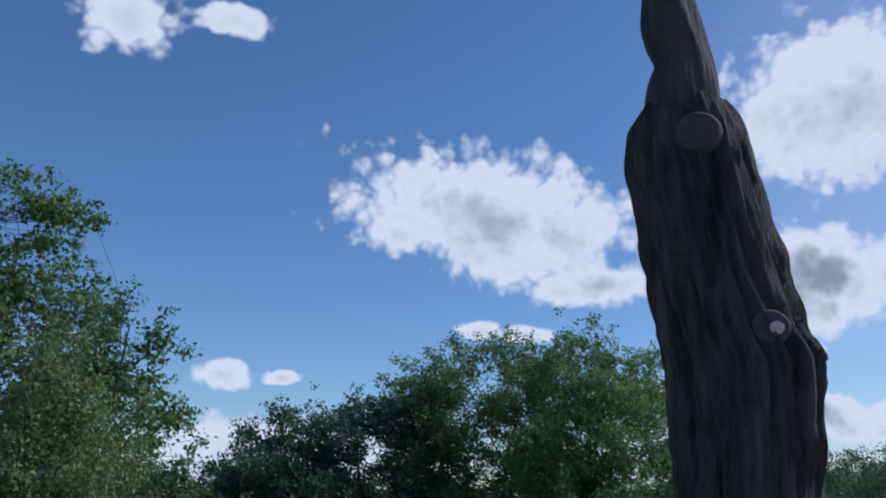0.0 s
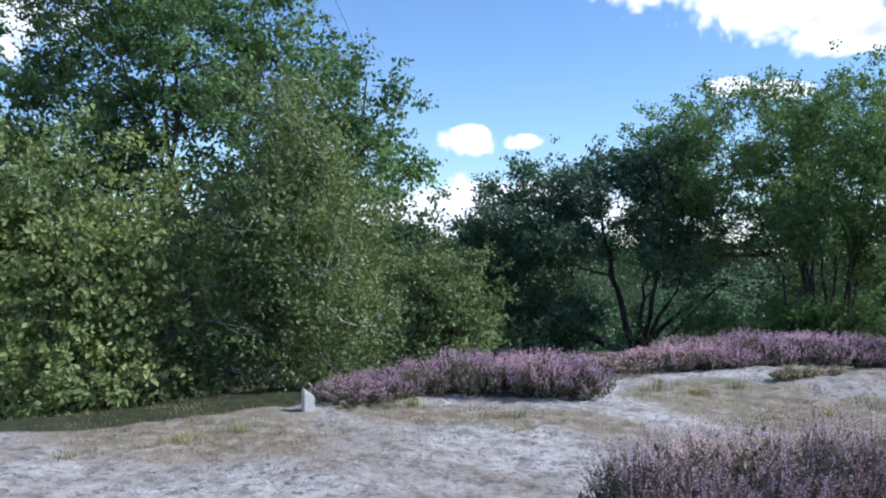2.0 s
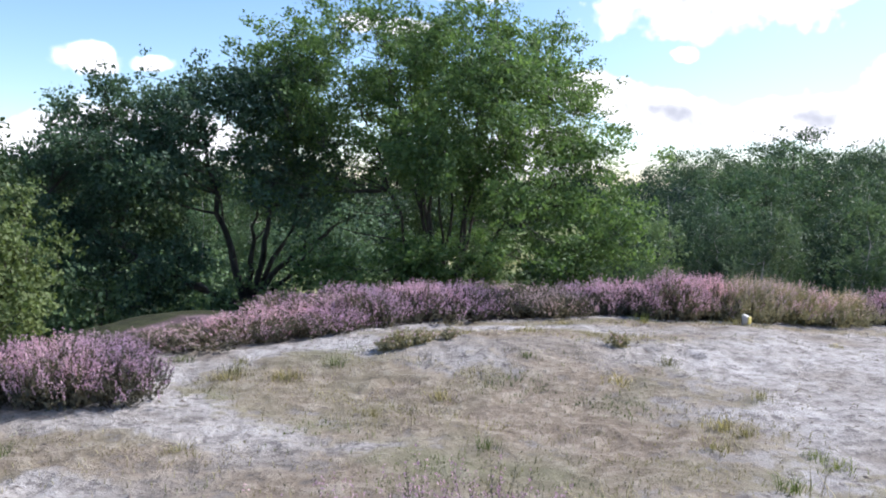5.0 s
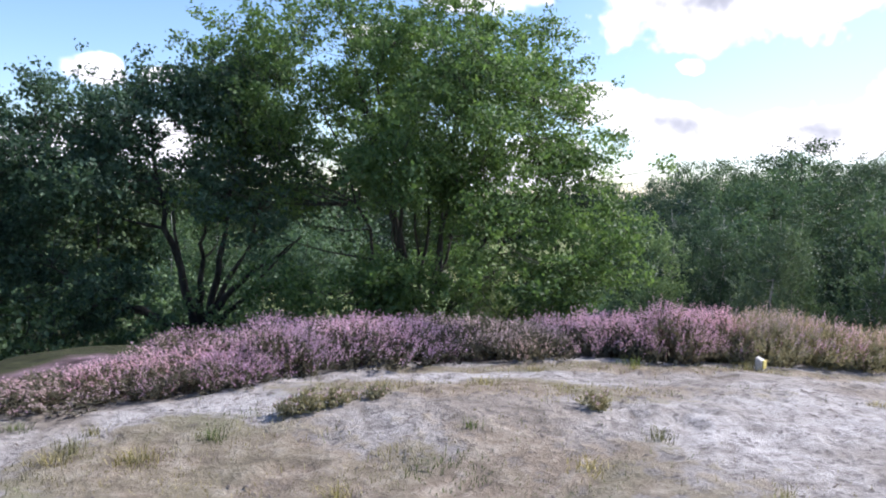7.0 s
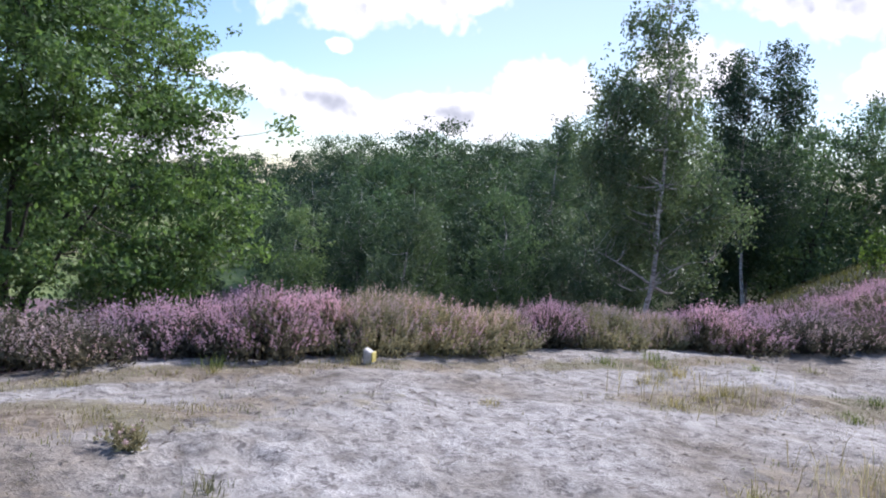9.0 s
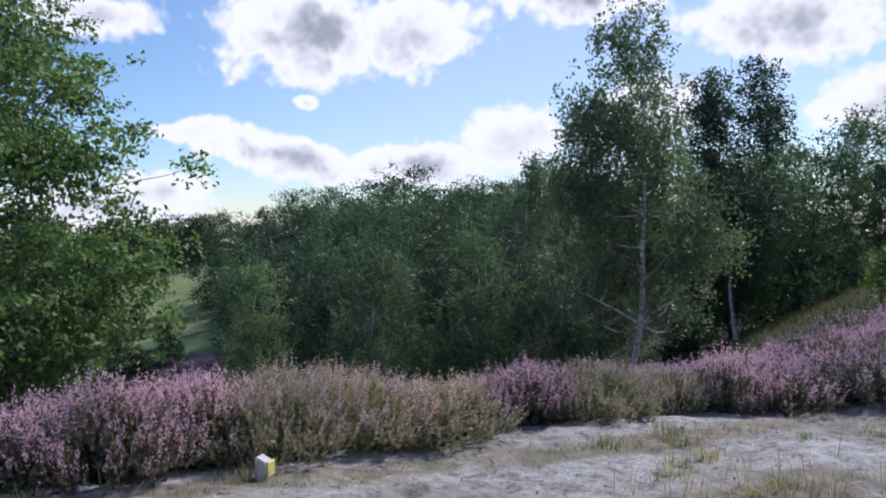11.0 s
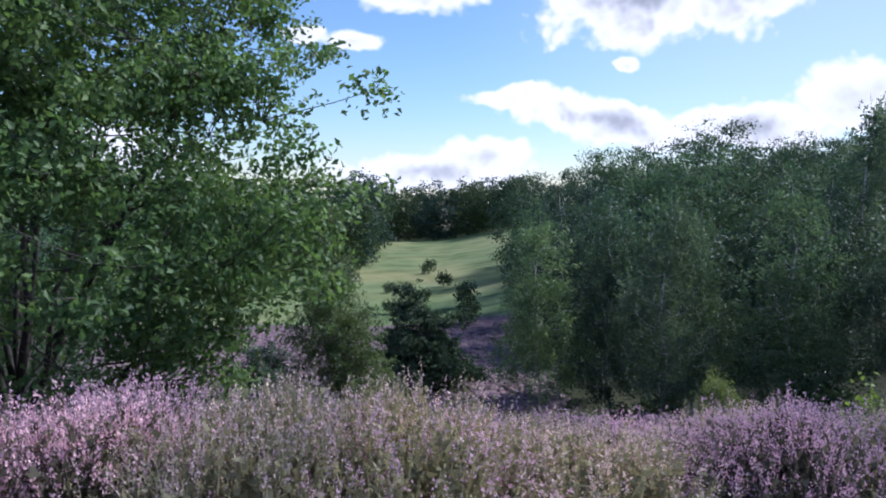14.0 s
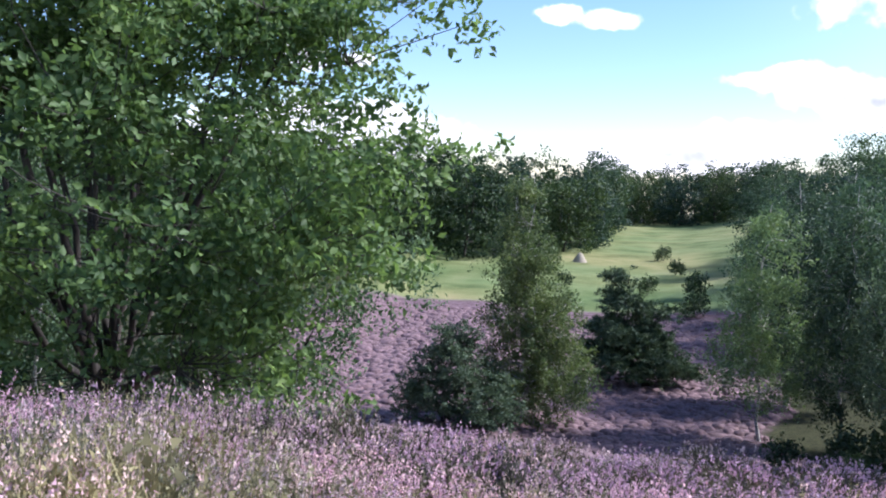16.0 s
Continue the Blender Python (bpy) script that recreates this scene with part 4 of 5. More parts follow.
# ---- woods round the valley ----
def woods():
    """Kinds of wood tree, each built once and then copied."""
    rng = np.random.default_rng(40)
    kinds = {}

    def stand(key, build, spots, height):
        """spots: x, y and height of each tree."""
        for x, y, hgt in spots:
            s = hgt / height
            m = pose(x, y, at(x, y), 0, 0, rng.uniform(0, 360)) @ Matrix.Diagonal((s * rng.uniform(0.9, 1.12), s * rng.uniform(0.9, 1.12), s, 1))
            if key not in kinds:
                kinds[key] = build()
                kinds[key].matrix_basis = m
            else:
                c = copy_thing(kinds[key], Matrix.Identity(4))
                c.matrix_basis = m

    def birch(seed, leaf):
        w = np.random.default_rng(seed)
        lobes = [(w.normal() * 0.2, w.normal() * 0.2, 2.5, 1.5, 1.5, 1.4), (w.normal() * 0.3, 0, 4.2, 1.4, 1.4, 1.4), (w.normal() * 0.3, 0, 5.8, 0.95, 0.95, 1.2), (w.normal() * 0.2, 0, 6.8, 0.5, 0.5, 0.7)]
        return lambda: make_tree("birch_tree", 0, 0, 0, lobes, "slender birch in the grey-green edge of the wood", leaf, BIRCH_BARK, seed, limbs=28, twigs=240, per=64, size=0.095, spread=0.22, r0=0.07, sides=5, twig_step=3, jit=0.6,
                                 droop=1.0, single=True, group="birches at the edge of the wood")

    def broad(seed, leaf, per, size, twigs):
        w = np.random.default_rng(seed)
        lobes = [(0, 0, 3.6, 2.4, 2.4, 2.6)] + [(w.normal() * 1.2, w.normal() * 1.2, w.uniform(3, 6.2), 1.5, 1.5, 1.4) for _ in range(5)] + [(0, 0, 1.4, 2.4, 2.4, 1.3), (0, 0, 0.8, 2.2, 2.2, 0.8)]
        return lambda: make_tree("broadleaf_tree", 0, 0, 0, lobes, "rounded dark-green broadleaf tree in the far wood", leaf, OAK_BARK, seed, stems=2, limbs=8, twigs=twigs, per=per, size=size, spread=0.36, r0=0.1, sides=4, twig_step=30, jit=0.3,
                                 fan=0.5, shell=0.16, hollow=0.85, tuft=0.6, group="trees of the far wood")

    # birches along the near edge of the wood
    edge = [(13.7, 35.6, 8.2), (15.4, 34.4, 8.8), (16.0, 31.4, 8.2), (18.4, 34.4, 9.2), (19.6, 31.2, 8.6), (22.4, 33.4, 9.2), (22.6, 29.8, 7.6), (25.6, 31.4, 8.4), (25.2, 27.4, 5.8), (20.6, 27.0, 5.0), (31.7, 43.6, 11.0), (15.6, 39.6, 9.0), (17.4, 39.4, 9.4), (28.6, 29.0, 7.6)]
    edge = [(x, y, hgt * (0.86 if x < 24 else 1.0)) for x, y, hgt in edge]
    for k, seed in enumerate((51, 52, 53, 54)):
        stand(("b", k), birch(seed, (BIRCH_GREY, HAZY_BIRCH, SILVER_BIRCH, HAZY_BIRCH)[k]), edge[k::4], 7.5)
    # dark trees on the bank
    bank = [(27.5, 24.5, 5.2), (30.5, 22.5, 5.4), (34.0, 19.5, 5.6), (34.5, 24.0, 5.6), (29.5, 27.0, 5.4), (36.0, 18.0, 5.6), (38.5, 21.5, 4.6), (26.0, 25.6, 4.6), (41.0, 16.0, 4.6), (33.0, 28.0, 4.8), (37.0, 13.0, 4.2)]
    bank += [(32.0, 21.0, 4.8), (35.0, 22.5, 5.6), (31.5, 25.0, 5.6), (35.5, 20.5, 5.8), (38.0, 16.6, 5.8), (27.2, 26.6, 5.4), (24.5, 26.2, 5.0), (36.5, 16.4, 5.2), (37.0, 24.0, 6.0), (40.0, 19.0, 6.0)]
    bank += [(-7.5, 24.5, 5.4), (-5.2, 26.0, 5.6), (-2.8, 27.2, 5.8), (-0.4, 28.4, 5.8), (-10.0, 24.0, 5.6), (-4.0, 23.2, 4.6), (-1.6, 24.2, 4.8), (0.9, 29.6, 5.6)]
    bank = [(x, y, hgt * (1.25 if x > 26 else 1.0)) for x, y, hgt in bank]
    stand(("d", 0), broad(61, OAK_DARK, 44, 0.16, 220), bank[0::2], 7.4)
    stand(("d", 1), birch(62, OAK_DARK), bank[1::2], 7.5)
    # the wooded rise behind
    rise = []
    for _ in range(400):
        a, d = radians(rng.uniform(16.8, 60)), rng.uniform(38, 85)
        x, y = 5.3 + math.sin(a) * d, 9.6 + math.cos(a) * d
        if all(math.hypot(x - q[0], y - q[1]) > 4.2 for q in rise) and len(rise) < 74:
            rise.append((x, y, rng.uniform(6.0, 8.5) * float(np.interp(math.degrees(a), (15, 20, 27, 36, 48), (0.95, 1.1, 1.15, 1.0, 0.6)))))
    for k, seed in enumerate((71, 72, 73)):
        stand(("r", k), broad(seed, (OAK_DARK, HAZY_BIRCH, HAZY_BIRCH)[k], 56, 0.165, 170), rise[k::3], 7.4)
    # far wood round the meadow
    ring = []
    for _ in range(2600):
        a = rng.uniform(-48, 16.5)
        lim = np.interp(a, (-75, -14, -9, -3, 3, 5.4, 6.0, 13.0, 17.0), (46, 50, 66, 70, 82, 95, 146, 150, 140))
        d = lim + abs(rng.normal()) * 8
        x, y = 5.3 + math.sin(radians(a)) * d, 9.6 + math.cos(radians(a)) * d
        if all(math.hypot(x - q[0], y - q[1]) > 3.4 + d * 0.012 for q in ring) and len(ring) < 175:
            ring.append((x, y, rng.uniform(8.0, 10.8)))
    for k, seed in enumerate((81, 82, 83)):
        stand(("f", k), broad(seed, (FAR_LEAF, HAZY_BIRCH, FAR_LEAF)[k], 36, 0.26, 130), ring[k::3], 7.4)
    # low scrub at the foot of the knoll and bushes in the meadow
    spots = [(15.0, 66.0, 1.2), (17.5, 63.0, 1.5), (20.0, 90.0, 1.3), (9.4, 76.0, 1.1), (19.0, 78.0, 1.2), (12.6, 63.6, 0.9), (16.2, 57.0, 1.3), (10.0, 70.0, 0.9), (9.2, 58.0, 0.9), (14.0, 75.0, 0.8), (6.0, 80.0, 1.0), (15.5, 110.0, 1.4), (17.0, 120.0, 1.4)]
    spots += [(13.0, 31.5, 0.8), (14.4, 30.6, 1.1), (17.2, 29.4, 0.9), (18.6, 28.0, 1.2), (19.4, 29.6, 1.4), (21.4, 27.8, 1.2), (16.4, 33.0, 1.3), (17.0, 26.6, 0.8), (13.8, 29.4, 0.6), (23.4, 25.6, 1.0)]
    for x, y, s in spots:
        key = ("s", 0)
        lobes = [(0, 0, 0.5, 0.6, 0.6, 0.5), (0.3, 0, 0.7, 0.4, 0.4, 0.3)]
        stand(key, lambda: make_tree("low_bush", 0, 0, 0, lobes, "small dark bush standing low in the valley", FAR_LEAF, OAK_BARK, 91, stems=4, limbs=6, twigs=60, per=14, size=0.12, spread=0.14, r0=0.02, sides=3, twig_step=6,
                                     category="bush", group="bushes in the valley"), [(x, y, s)], 1.0)


woods()


# ---- heather ----
def heather_mesh(name, seed, radius, height, stems, sprigs, florets, flower, green=0.25, sprig=None, spike=0.4):
    """A domed bush: woody stems that each carry a tuft of short upright sprigs, leafy below and set with small florets above."""
    rng = np.random.default_rng(seed)
    a, r = rng.uniform(0, 2 * np.pi, stems), np.sqrt(rng.uniform(0, 1, stems))
    lump = rng.uniform(0.78, 1.04, stems)
    hub = np.stack([np.cos(a) * r * radius, np.sin(a) * r * radius, height * 0.74 * (1 - 0.72 * r ** 2.6) * lump], 1)
    foot = hub * np.array([0.45, 0.45, 0.0]) + np.array([0, 0, -0.05])
    n = stems * sprigs
    base = np.repeat(hub, sprigs, 0) + rng.normal(size=(n, 3)) * np.array([0.035, 0.035, 0.02])
    lean = np.repeat(np.stack([np.cos(a) * r, np.sin(a) * r, np.zeros(stems)], 1), sprigs, 0) * 0.5 + rng.normal(size=(n, 3)) * 0.2
    lean[:, 2] = 1.0
    ln = height * spike * rng.uniform(0.45, 1.3, n)[:, None]
    tip = base + unit(lean) * ln
    V, F, M, start = [], [], [], 0

    def ribbons(p, q, w, mat):
        nonlocal start
        k = len(p)
        s = unit(np.cross(q - p, rng.normal(size=(k, 3)))) * w
        V.append(np.stack([p - s, p + s, q], 1).reshape(-1, 3))
        F.append(np.arange(k)[:, None] * 3 + start + np.array([[0, 1, 2]]))
        M.append(np.full(k, mat))
        start += k * 3

    def scales(p, q, lo, hi, count, size, spread, mats):
        nonlocal start
        k = len(p) * count
        t = rng.uniform(lo, hi, (len(p), count, 1))
        c = (p[:, None] + (q - p)[:, None] * t).reshape(-1, 3) + rng.normal(size=(k, 3)) * spread
        ax = unit(rng.normal(size=(k, 3)) * 0.75 + np.repeat(unit(q - p), count, 0) * 1.2)
        sd = unit(np.cross(ax, rng.normal(size=(k, 3))))
        z = (size * rng.uniform(0.65, 1.35, k))[:, None]
        V.append(np.stack([c - sd * z * 0.34, c + sd * z * 0.34, c + ax * z], 1).reshape(-1, 3))
        F.append(np.arange(k)[:, None] * 3 + start + np.array([[0, 1, 2]]))
        M.append(np.repeat(mats, count))
        start += k * 3

    ribbons(foot, hub, 0.006, 0)
    ribbons(base, tip, 0.0025, 0)
    scales(foot, hub, 0.25, 1.0, 12, 0.045, 0.022, np.zeros(stems, int))
    bloom = (rng.uniform(0, 1, n) > green * np.repeat(rng.uniform(0.3, 1.7, stems), sprigs)).astype(int)
    scales(base, tip, -0.1, 0.5, 3, 0.03, 0.009, np.zeros(n, int))
    scales(base, tip, 0.3, 1.0, florets, 0.2 / (florets + 4), 0.0045, bloom)
    v, f, m = np.concatenate(V), np.concatenate(F), np.concatenate(M)
    made = []
    for k, (nm, mat) in enumerate(((name + "_sprigs", sprig or SPRIG), (name + "_blossom", flower))):
        used, idx = np.unique(f[m == k], return_inverse=True)
        me = np_mesh(nm, v[used], idx.reshape(-1, 3))
        me.materials.append(mat)
        made.append(me)
    return made


def bush(name, meshes, m, label, group):
    """A heather bush of leafy sprigs and blossom."""
    ob = new(name)
    ob.matrix_basis = m
    for nm, me in zip(("foliage", "blossom"), meshes):
        new(nm, me).parent = ob
    return tagged(ob, label, "heather", group)


# stretches of the brink, west to east: from x, to x, share of purple bushes, height
STRETCHES = [(-2.0, -0.45, 0.0, 0.15), (-0.45, 0.5, 0.5, 0.25), (0.5, 1.75, 1.0, 0.34), (1.75, 3.0, 0.2, 0.34), (3.0, 3.7, 1.0, 0.4), (3.7, 4.75, 1.0, 0.43), (4.75, 6.4, 0.05, 0.44), (6.4, 7.1, 0.6, 0.4), (7.1, 8.2, 0.1, 0.38), (8.2, 9.4, 1.0, 0.38), (9.4, 14.0, 0.6, 0.36)]


def heather():
    rng = np.random.default_rng(60)
    # the clump in the sand near the start
    for x, y, r, h in ((-0.24, 5.0, 0.30, 0.33), (0.08, 5.15, 0.34, 0.40), (0.44, 5.28, 0.34, 0.44), (0.76, 5.42, 0.28, 0.40), (0.32, 4.9, 0.28, 0.32), (-0.05, 4.82, 0.26, 0.26)):
        bush("heather_bush", heather_mesh("clump", int(x * 100) + 107, r, h, 44, 8, 22, FLOWER, 0.4, None, 0.62), pose(x, y, at(x, y)), "flowering heather clump on bare sand", "heather clump in the sand")
    coarse, fine = (66, 7, 10), (84, 8, 17)
    purple = [heather_mesh("heather", 200 + k, 0.4, 0.4, *(fine if k > 2 else coarse), FLOWER, (0.15, 0.25, 0.12)[k % 3]) for k in range(6)]
    faded = [heather_mesh("faded_heather", 210 + k, 0.4, 0.4, *(fine if k > 2 else coarse), FLOWER_PALE if k % 3 else FLOWER, (0.6, 0.5, 0.85, 0.4, 0.3, 0.55)[k], (SPRIG, SPRIG, SPRIG, STRAW, STRAW, STRAW)[k]) for k in range(6)]

    def plant(x, y, h, bright, size):
        m = pose(x, y, at(x, y), 0, 0, rng.uniform(0, 360)) @ Matrix.Diagonal((size, size, h / 0.4, 1))
        bush("heather_bush", (purple if bright else faded)[rng.integers(0, 3) + (3 if 4.0 < x < 8.6 and y < 13.6 else 0)], m, "purple flowering heather bush on the brink" if bright else "brownish fading heather bush on the brink", "heather along the brink of the knoll")

    # mounds that stand forward of the brink
    for x, y, h, bright in ((-0.98, 8.42, 0.44, True), (-1.3, 8.38, 0.52, True), (-1.6, 8.48, 0.42, True), (-1.15, 8.75, 0.46, True), (-1.45, 8.8, 0.46, True), (-1.95, 8.35, 0.4, False), (-2.15, 8.6, 0.46, True), (-1.85, 8.75, 0.42, True),
                            (-2.4, 8.15, 0.32, False), (-2.65, 7.8, 0.26, True), (-2.85, 7.55, 0.2, False), (-2.75, 8.1, 0.3, True), (-2.5, 8.5, 0.36, True), (-3.0, 7.85, 0.22, True)):
        plant(x, y, h * 0.7, bright, 0.74)
    made = []
    tries = 0
    while len(made) < 240 and tries < 20000:
        tries += 1
        x = rng.uniform(-2.0, 14.0)
        deep = 3.4 if x > 3 else 2.2 if x > 0.5 else 1.2 if x > -0.4 else 0.5
        y = brink(x) + 0.34 + rng.uniform(0, 1) ** 1.2 * deep
        if any((x - q[0]) ** 2 + (y - q[1]) ** 2 < 0.36 ** 2 for q in made):
            continue
        made.append((x, y))
        xx = x + 0.25 * noise.noise((x * 2.0, y * 2.0, 4.0))
        share, h = next(((q[2], q[3]) for q in STRETCHES if q[0] <= xx < q[1]), (0.4, 0.38))
        if y > brink(x) + 1.6:
            share = 0.3 + 0.4 * share
        h *= rng.uniform(0.82, 1.1) * (1 + 0.35 * noise.noise((x * 0.9, y * 0.9, 9.0)))
        plant(x, y, h, rng.uniform() < share, rng.uniform(0.85, 1.15))
    # coarser bushes on the slope behind
    slope = [heather_mesh("slope_heather", 400 + k, 0.55, 0.3, 46, 5, 5, FLOWER if k else FLOWER_PALE, 0.3) for k in range(2)]
    done = []
    while len(done) < 190:
        x, y = rng.uniform(0.6, 19.0), rng.uniform(0, 1)
        y = brink(x) + (3.0 + y * 2.2 if 2 < x < 8 else 2.6 + y * 4.6 if x > 8 else 1.6 + y * 3.2)
        if any((x - q[0]) ** 2 + (y - q[1]) ** 2 < 0.5 ** 2 for q in done) or (x > 8 and cover(np.array([x]), np.array([y]))[3][0] > 0.5):
            done.append((99.0 + len(done), 99.0))
            continue
        done.append((x, y))
        bush("heather_bush", slope[len(done) % 2], pose(x, y, at(x, y), 0, 0, rng.uniform(0, 360)), "purple heather bush on the slope", "heather on the slope")
    # single small plants in the sand
    small = heather_mesh("small_heather", 300, 0.14, 0.13, 14, 5, 8, FLOWER_PALE, 0.6, STRAW)
    for x, y, s in ((2.66, 9.6, 0.7), (0.92, 9.66, 0.85), (1.08, 9.72, 0.7), (1.3, 9.8, 0.55), (0.78, 9.6, 0.6)):
        bush("heather_plant", small, pose(x, y, at(x, y), 0, 0, x * 50) @ Matrix.Diagonal((s, s, s, 1)), "small dry heather plant in the sand", "small heather plants in the sand")


heather()


# ---- grass, heath of the valley, litter ----
def blades(rng, x, y, length, width, lean=0.5):
    n = len(x)
    p = np.stack([x, y, land(x, y) - 0.01], 1)
    a = rng.uniform(0, 2 * np.pi, n)
    d = np.stack([np.cos(a), np.sin(a), np.zeros(n)], 1)
    s = np.stack([-np.sin(a), np.cos(a), np.zeros(n)], 1) * width
    ln = (length * rng.uniform(0.5, 1.3, n))[:, None]
    bend = lean * rng.uniform(0.2, 1.2, n)[:, None]
    mid = p + d * ln * bend * 0.3 + np.array([0, 0, 1.0]) * ln * 0.6
    tip = p + d * ln * bend + np.array([0, 0, 1.0]) * ln * (1 - 0.25 * bend)
    v = np.stack([p - s, p + s, mid + s * 0.7, mid - s * 0.7, tip], 1).reshape(-1, 3)
    q = np.arange(n)[:, None] * 5
    f = np.concatenate([q + np.array([[0, 1, 2]]), q + np.array([[0, 2, 3]]), q + np.array([[3, 2, 4]])], 1).reshape(-1, 3)
    return v, f


def grass():
    rng = np.random.default_rng(70)
    n = 450000
    x, y = rng.uniform(-5.5, 10, n), rng.uniform(2.5, 12, n)
    t = np.clip(patches(x, y, TURF) + 0.22 * wave(x, y, 2.6, 2.0) + 0.2 * wave(x, y, 7.0, 1.0), 0, 1)
    keep = (rng.uniform(0, 1, n) < t ** 2 * 0.42 * np.clip(0.75 + 0.8 * wave(x, y, 4.3, 5.0), 0, 1.3)) & (y < brink(x) + np.where(x < -2.5, 1.6, 0.5))
    x, y = x[keep], y[keep]
    green = wave(x, y, 1.7, 4.0) > 0.35
    for m, mat, nm, lab in ((~green, DRY_GRASS, "dry_grass", "short dry straw-coloured grass in the sand"), (green, GREEN_GRASS, "green_grass", "short olive-green grass in the sand")):
        v, f = blades(rng, x[m], y[m], 0.042, 0.002, 1.0)
        tagged(part(nm, np_mesh(nm, v, f), mat), lab, "grass", "", "stuff")
    # longer tussocks: beside the clump, along the left brink and on the right
    xs, ys = [], []
    for cx, cy, r, k in ((1.05, 5.5, 0.34, 1300), (1.4, 5.8, 0.4, 700), (3.2, 5.6, 0.8, 1500), (5.9, 7.7, 0.7, 900), (6.7, 9.9, 0.8, 120)):
        xs.append(cx + rng.normal(size=k) * r * 0.5)
        ys.append(cy + rng.normal(size=k) * r * 0.4)
    v, f = blades(rng, np.concatenate(xs), np.concatenate(ys), 0.22, 0.0024, 1.0)
    tagged(part("long_grass", np_mesh("long_grass", v, f), BLEACHED), "longer bleached grass in tussocks on the sand", "grass", "", "stuff")
    # single tufts
    v, f = blades(rng, rng.normal(size=70) * 0.07, rng.normal(size=70) * 0.06, 0.13, 0.0028, 1.1)
    v[:, 2] -= np.repeat(v.reshape(-1, 5, 3)[:, 0, 2], 5)
    tuft = {m.name: np_mesh("grass_tuft", v, f) for m in (DRY_GRASS, GREEN_GRASS)}
    for m in (DRY_GRASS, GREEN_GRASS):
        tuft[m.name].materials.append(m)
    for k in range(64):
        if k < 22:
            x, y = ((2.9, 9.05), (-0.34, 9.45), (0.36, 9.26), (0.06, 9.02), (-0.34, 9.1), (-0.8, 9.6), (3.13, 8.1), (0.58, 8.08), (2.89, 6.87), (2.15, 6.12), (6.84, 10.5),
                    (8.05, 10.6), (8.7, 10.5), (4.85, 9.95), (3.58, 11.3), (-0.48, 7.4), (-1.26, 6.9), (1.8, 9.2), (6.6, 10.4), (7.1, 10.6), (2.5, 6.6), (3.3, 6.5))[k]
        else:
            q = TURF[k % len(TURF)]
            x, y = q[0] + rng.normal() * q[2] * 0.5, q[1] + rng.normal() * q[3] * 0.5
        if y > brink(x) + 0.1:
            continue
        m = (DRY_GRASS, DRY_GRASS, GREEN_GRASS)[k % 3]
        ob = new("grass_tuft", tuft[m.name])
        w = rng.uniform(0.45, 0.9)
        ob.matrix_basis = pose(x, y, at(x, y), 0, 0, rng.uniform(0, 360)) @ Matrix.Diagonal((w, w, w * rng.uniform(0.6, 1.1), 1))
        tagged(ob, "olive-green grass tuft on pale sand" if m is GREEN_GRASS else "dry straw-coloured grass tuft on pale sand", "grass tuft", "grass tufts on the sand")
    # grass on the bank at the far right
    n = 18000
    x, y = rng.uniform(15, 34, n), rng.uniform(9, 28, n)
    k = (cover(x, y)[3] > 0.5) & (np.hypot(x - 5.3, y - 9.6) < 31)
    v, f = blades(rng, x[k], y[k], 0.16, 0.014, 0.9)
    tagged(part("bank_grass", np_mesh("bank_grass", v, f), BANK_GRASS), "rough grass on the bank", "grass", "", "stuff")


def heath():
    """Low mounds of heather that cover the valley floor."""
    rng = np.random.default_rng(80)
    n = 24000
    x, y = rng.uniform(-12, 24, n), rng.uniform(14, 56, n)
    k = (y > 15.3 - 0.2 * (x - 6)) & (cover(x, y)[1] > 0.5) & (cover(x, y)[3] < 0.5)
    x, y = x[k], y[k]
    n = len(x)
    c = np.stack([x, y, land(x, y) - 0.04], 1)
    w, hgt = rng.uniform(0.12, 0.42, n), rng.uniform(0.05, 0.2, n)
    V = []
    for ring, (rad, up) in enumerate(((1.0, 0.0), (0.72, 0.65))):
        for j in range(6):
            a = 2 * np.pi * (j + 0.5 * ring) / 6
            q = w * rad * rng.uniform(0.7, 1.25, n)
            V.append(c + np.stack([np.cos(a) * q, np.sin(a) * q, hgt * up * rng.uniform(0.7, 1.2, n)], 1))
    V.append(c + np.stack([w * 0, w * 0, hgt], 1))
    v = np.stack(V, 1).reshape(-1, 3)
    tri = []
    for j in range(6):
        i = (j + 1) % 6
        tri += [(j, i, 6 + j), (i, 6 + i, 6 + j), (6 + j, 6 + i, 12)]
    f = (np.arange(n)[:, None, None] * 13 + np.array(tri)[None]).reshape(-1, 3)
    tagged(part("valley_heather", np_mesh("valley_heather", v, f), HEATH), "low purple heather over the valley floor", "heather", "", "stuff")


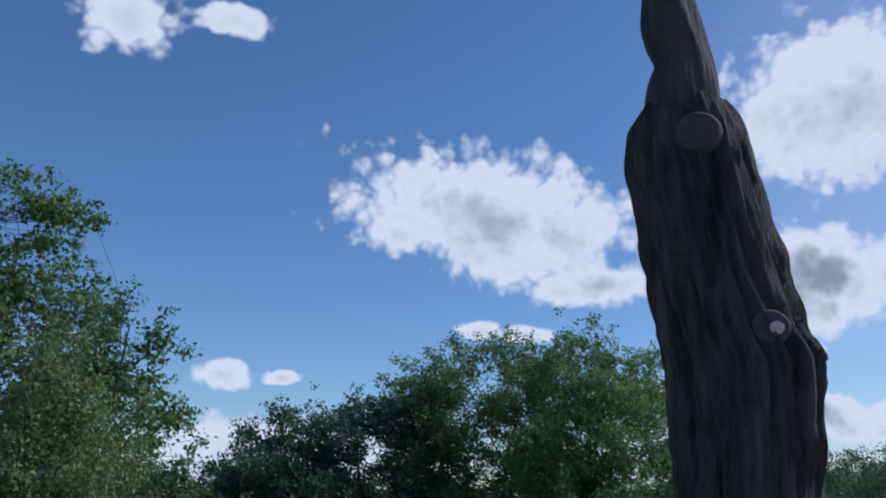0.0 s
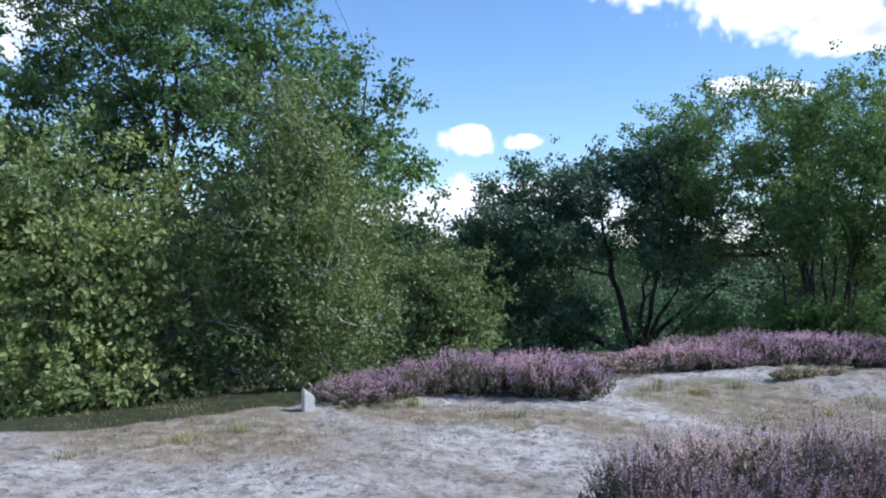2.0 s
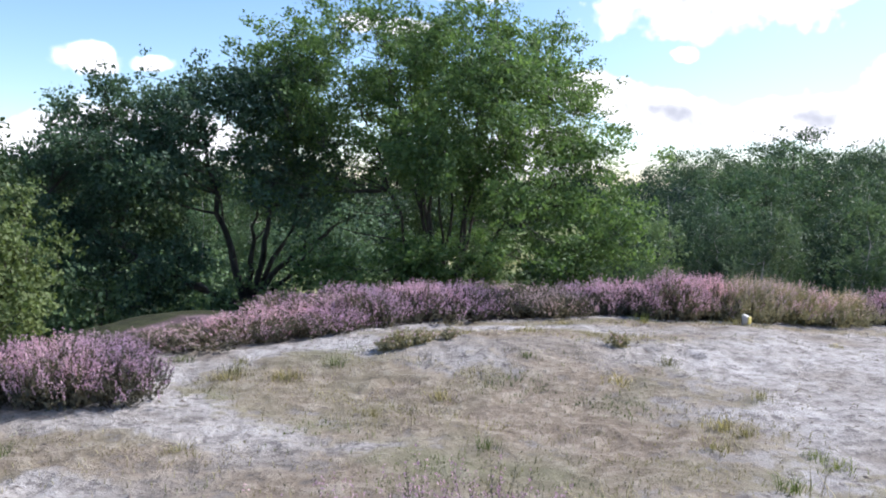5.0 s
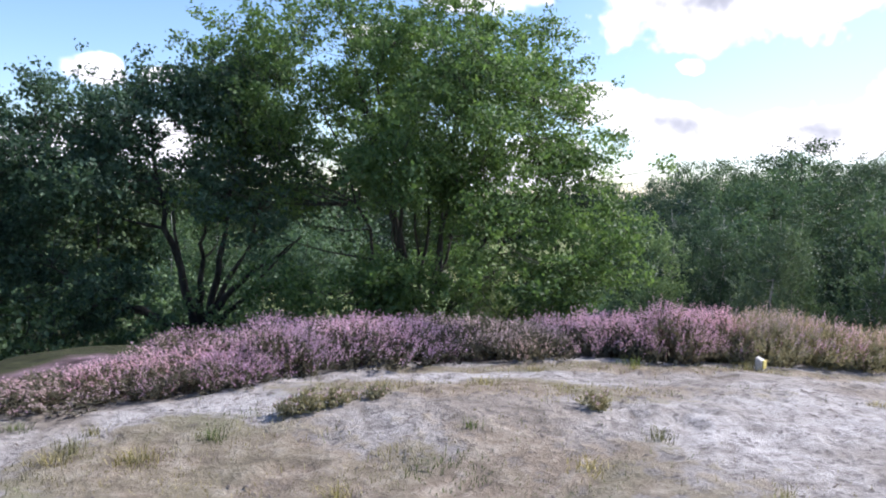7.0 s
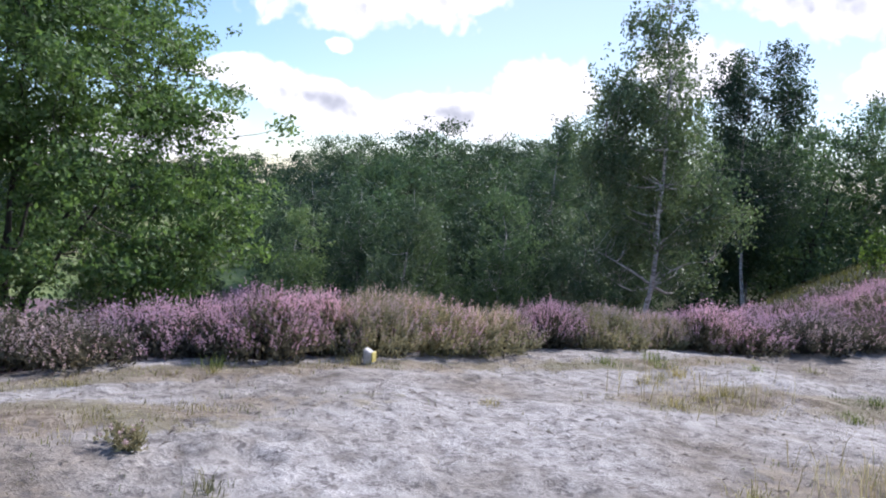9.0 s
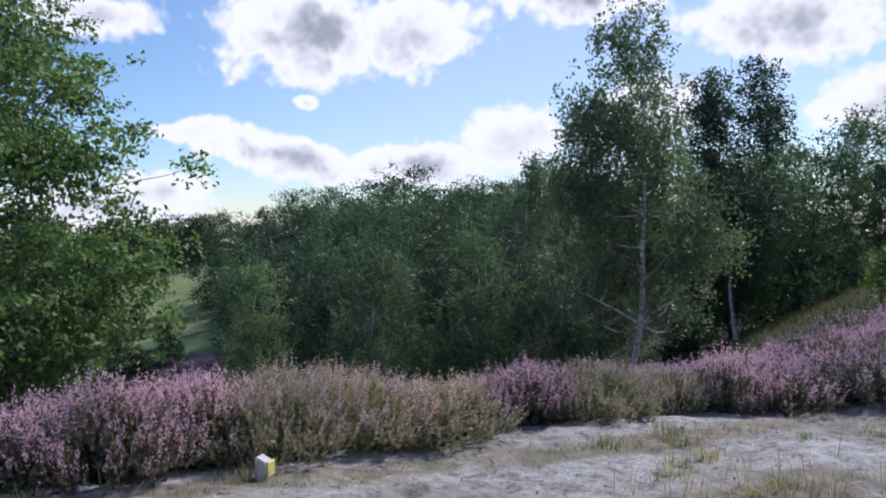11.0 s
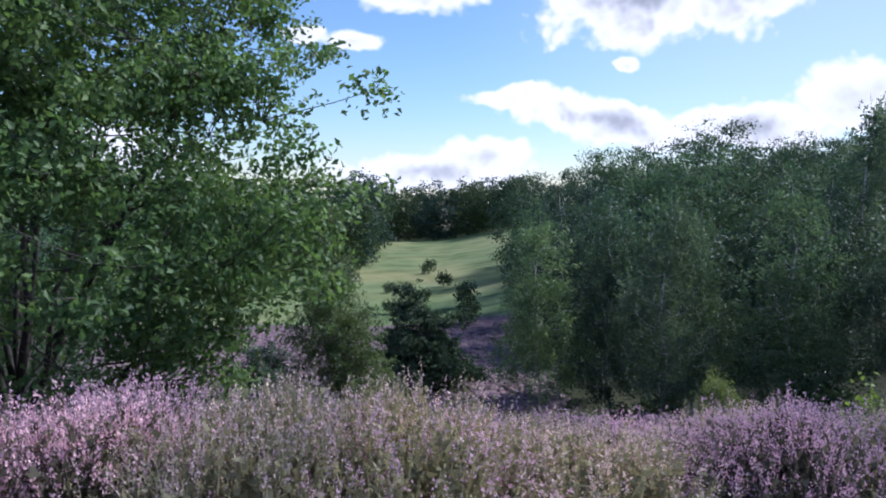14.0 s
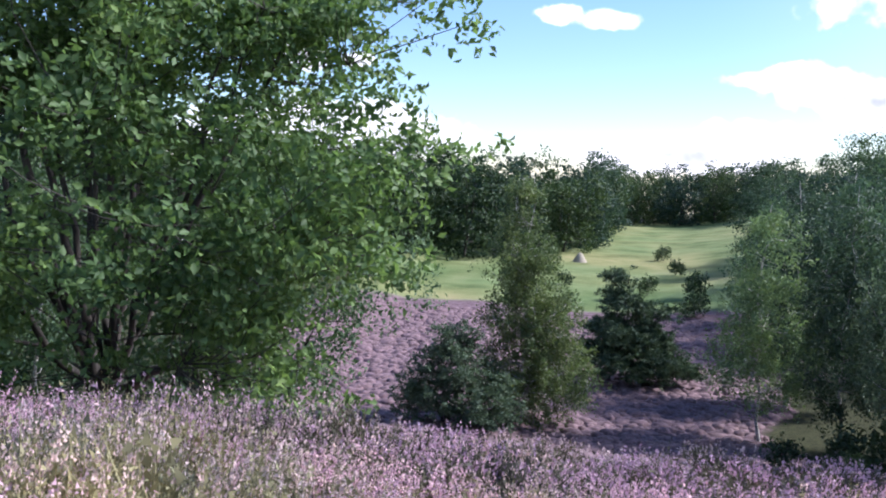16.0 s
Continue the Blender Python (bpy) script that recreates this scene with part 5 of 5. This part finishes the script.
def litter():
    """Twigs and chips on the sand."""
    rng = np.random.default_rng(90)
    n = 4500
    x, y = rng.uniform(-4.5, 9.5, n), rng.uniform(2.5, 11.4, n)
    keep = (wave(x, y, 1.2, 0.3) + rng.normal(size=n) * 0.5 > 0.0) & (y < brink(x))
    x, y = x[keep], y[keep]
    n = len(x)
    a, ln, w = rng.uniform(0, 2 * np.pi, n), rng.uniform(0.015, 0.10, n), rng.uniform(0.003, 0.009, n)
    d = np.stack([np.cos(a), np.sin(a), rng.normal(size=n) * 0.2], 1) * ln[:, None] * 0.5
    s = np.stack([-np.sin(a), np.cos(a), np.zeros(n)], 1) * w[:, None]
    c = np.stack([x, y, land(x, y) + 0.008], 1)
    up = np.array([0, 0, 1.0]) * w[:, None]
    v = np.stack([c - d - up, c - s, c + up * 1.2, c + s, c + d - up], 1).reshape(-1, 3)
    q = np.arange(n)[:, None] * 5
    f = np.concatenate([q + np.array([t]) for t in ([0, 1, 2], [0, 2, 3], [4, 2, 1], [4, 3, 2])], 1).reshape(-1, 3)
    tagged(part("twig_litter", np_mesh("twig_litter", v, f), TWIG), "dark twigs and bark chips strewn on sand", "litter", "", "stuff")


grass()
heath()
litter()


# ---- heap of sand at the edge of the meadow ----
def sand_heap(x, y):
    bm = bmesh.new()
    rows = []
    for r, z in ((0.95, -0.2), (0.8, 0.15), (0.55, 0.7), (0.28, 1.1)):
        rows.append([bm.verts.new((math.cos(a) * r * (1 + 0.3 * noise.noise((math.cos(a), math.sin(a), z))), math.sin(a) * r, z + 0.1 * noise.noise((math.sin(a) * 2, z, 3.0)))) for a in [2 * math.pi * k / 14 for k in range(14)]])
    tip = bm.verts.new((-0.05, 0, 1.3))
    for a, b in zip(rows, rows[1:]):
        for k in range(14):
            bm.faces.new((a[k], a[(k + 1) % 14], b[(k + 1) % 14], b[k])).smooth = True
    for k in range(14):
        bm.faces.new((rows[-1][k], rows[-1][(k + 1) % 14], tip)).smooth = True
    me = bpy.data.meshes.new("sand_heap")
    bm.to_mesh(me)
    bm.free()
    ob = part("sand_heap", me, SAND)
    ob.matrix_basis = pose(x, y, at(x, y)) @ Matrix.Diagonal((0.75, 0.75, 0.66, 1))
    return tagged(ob, "pale heap of sand beside the meadow track", "sand heap")


sand_heap(12.3, 87.3)


# ---- marker stones ----
def marker(name, x, y, w, d, h, slope, turn, label, face=None):
    """A short squared post with a sloping top and worn edges."""
    ob = thing(name, x, y, at(x, y), label, "marker stone", turn=turn)
    bm = bmesh.new()
    bmesh.ops.create_cube(bm, size=1.0)
    for v in bm.verts:
        top = v.co.z > 0
        v.co = Vector((v.co.x * w, v.co.y * d, (h + slope * v.co.x * 2 if top else -0.1)))
    bmesh.ops.bevel(bm, geom=bm.edges[:], offset=0.008, segments=2, affect="EDGES")
    me = bpy.data.meshes.new(name)
    bm.to_mesh(me)
    bm.free()
    part("post", me, CONCRETE, ob)
    if face:
        bm = bmesh.new()
        bmesh.ops.create_cube(bm, size=1.0)
        for v in bm.verts:
            v.co = Vector((v.co.x * 0.012 + w * 0.5 + 0.004, v.co.y * d * 0.9, v.co.z * h * 0.8 + h * 0.5))
        bmesh.ops.bevel(bm, geom=bm.edges[:], offset=0.004, segments=1, affect="EDGES")
        me = bpy.data.meshes.new("painted_face")
        bm.to_mesh(me)
        bm.free()
        part("painted_face", me, face, ob, "yellow painted face")
    return ob


marker("marker_stone", -3.0, 7.08, 0.09, 0.11, 0.15, -0.03, 35, "short pale concrete marker post with sloping top")
marker("marker_stone", 4.68, 11.28, 0.065, 0.08, 0.095, -0.015, -50, "small pale marker stone with a yellow face", YELLOW)
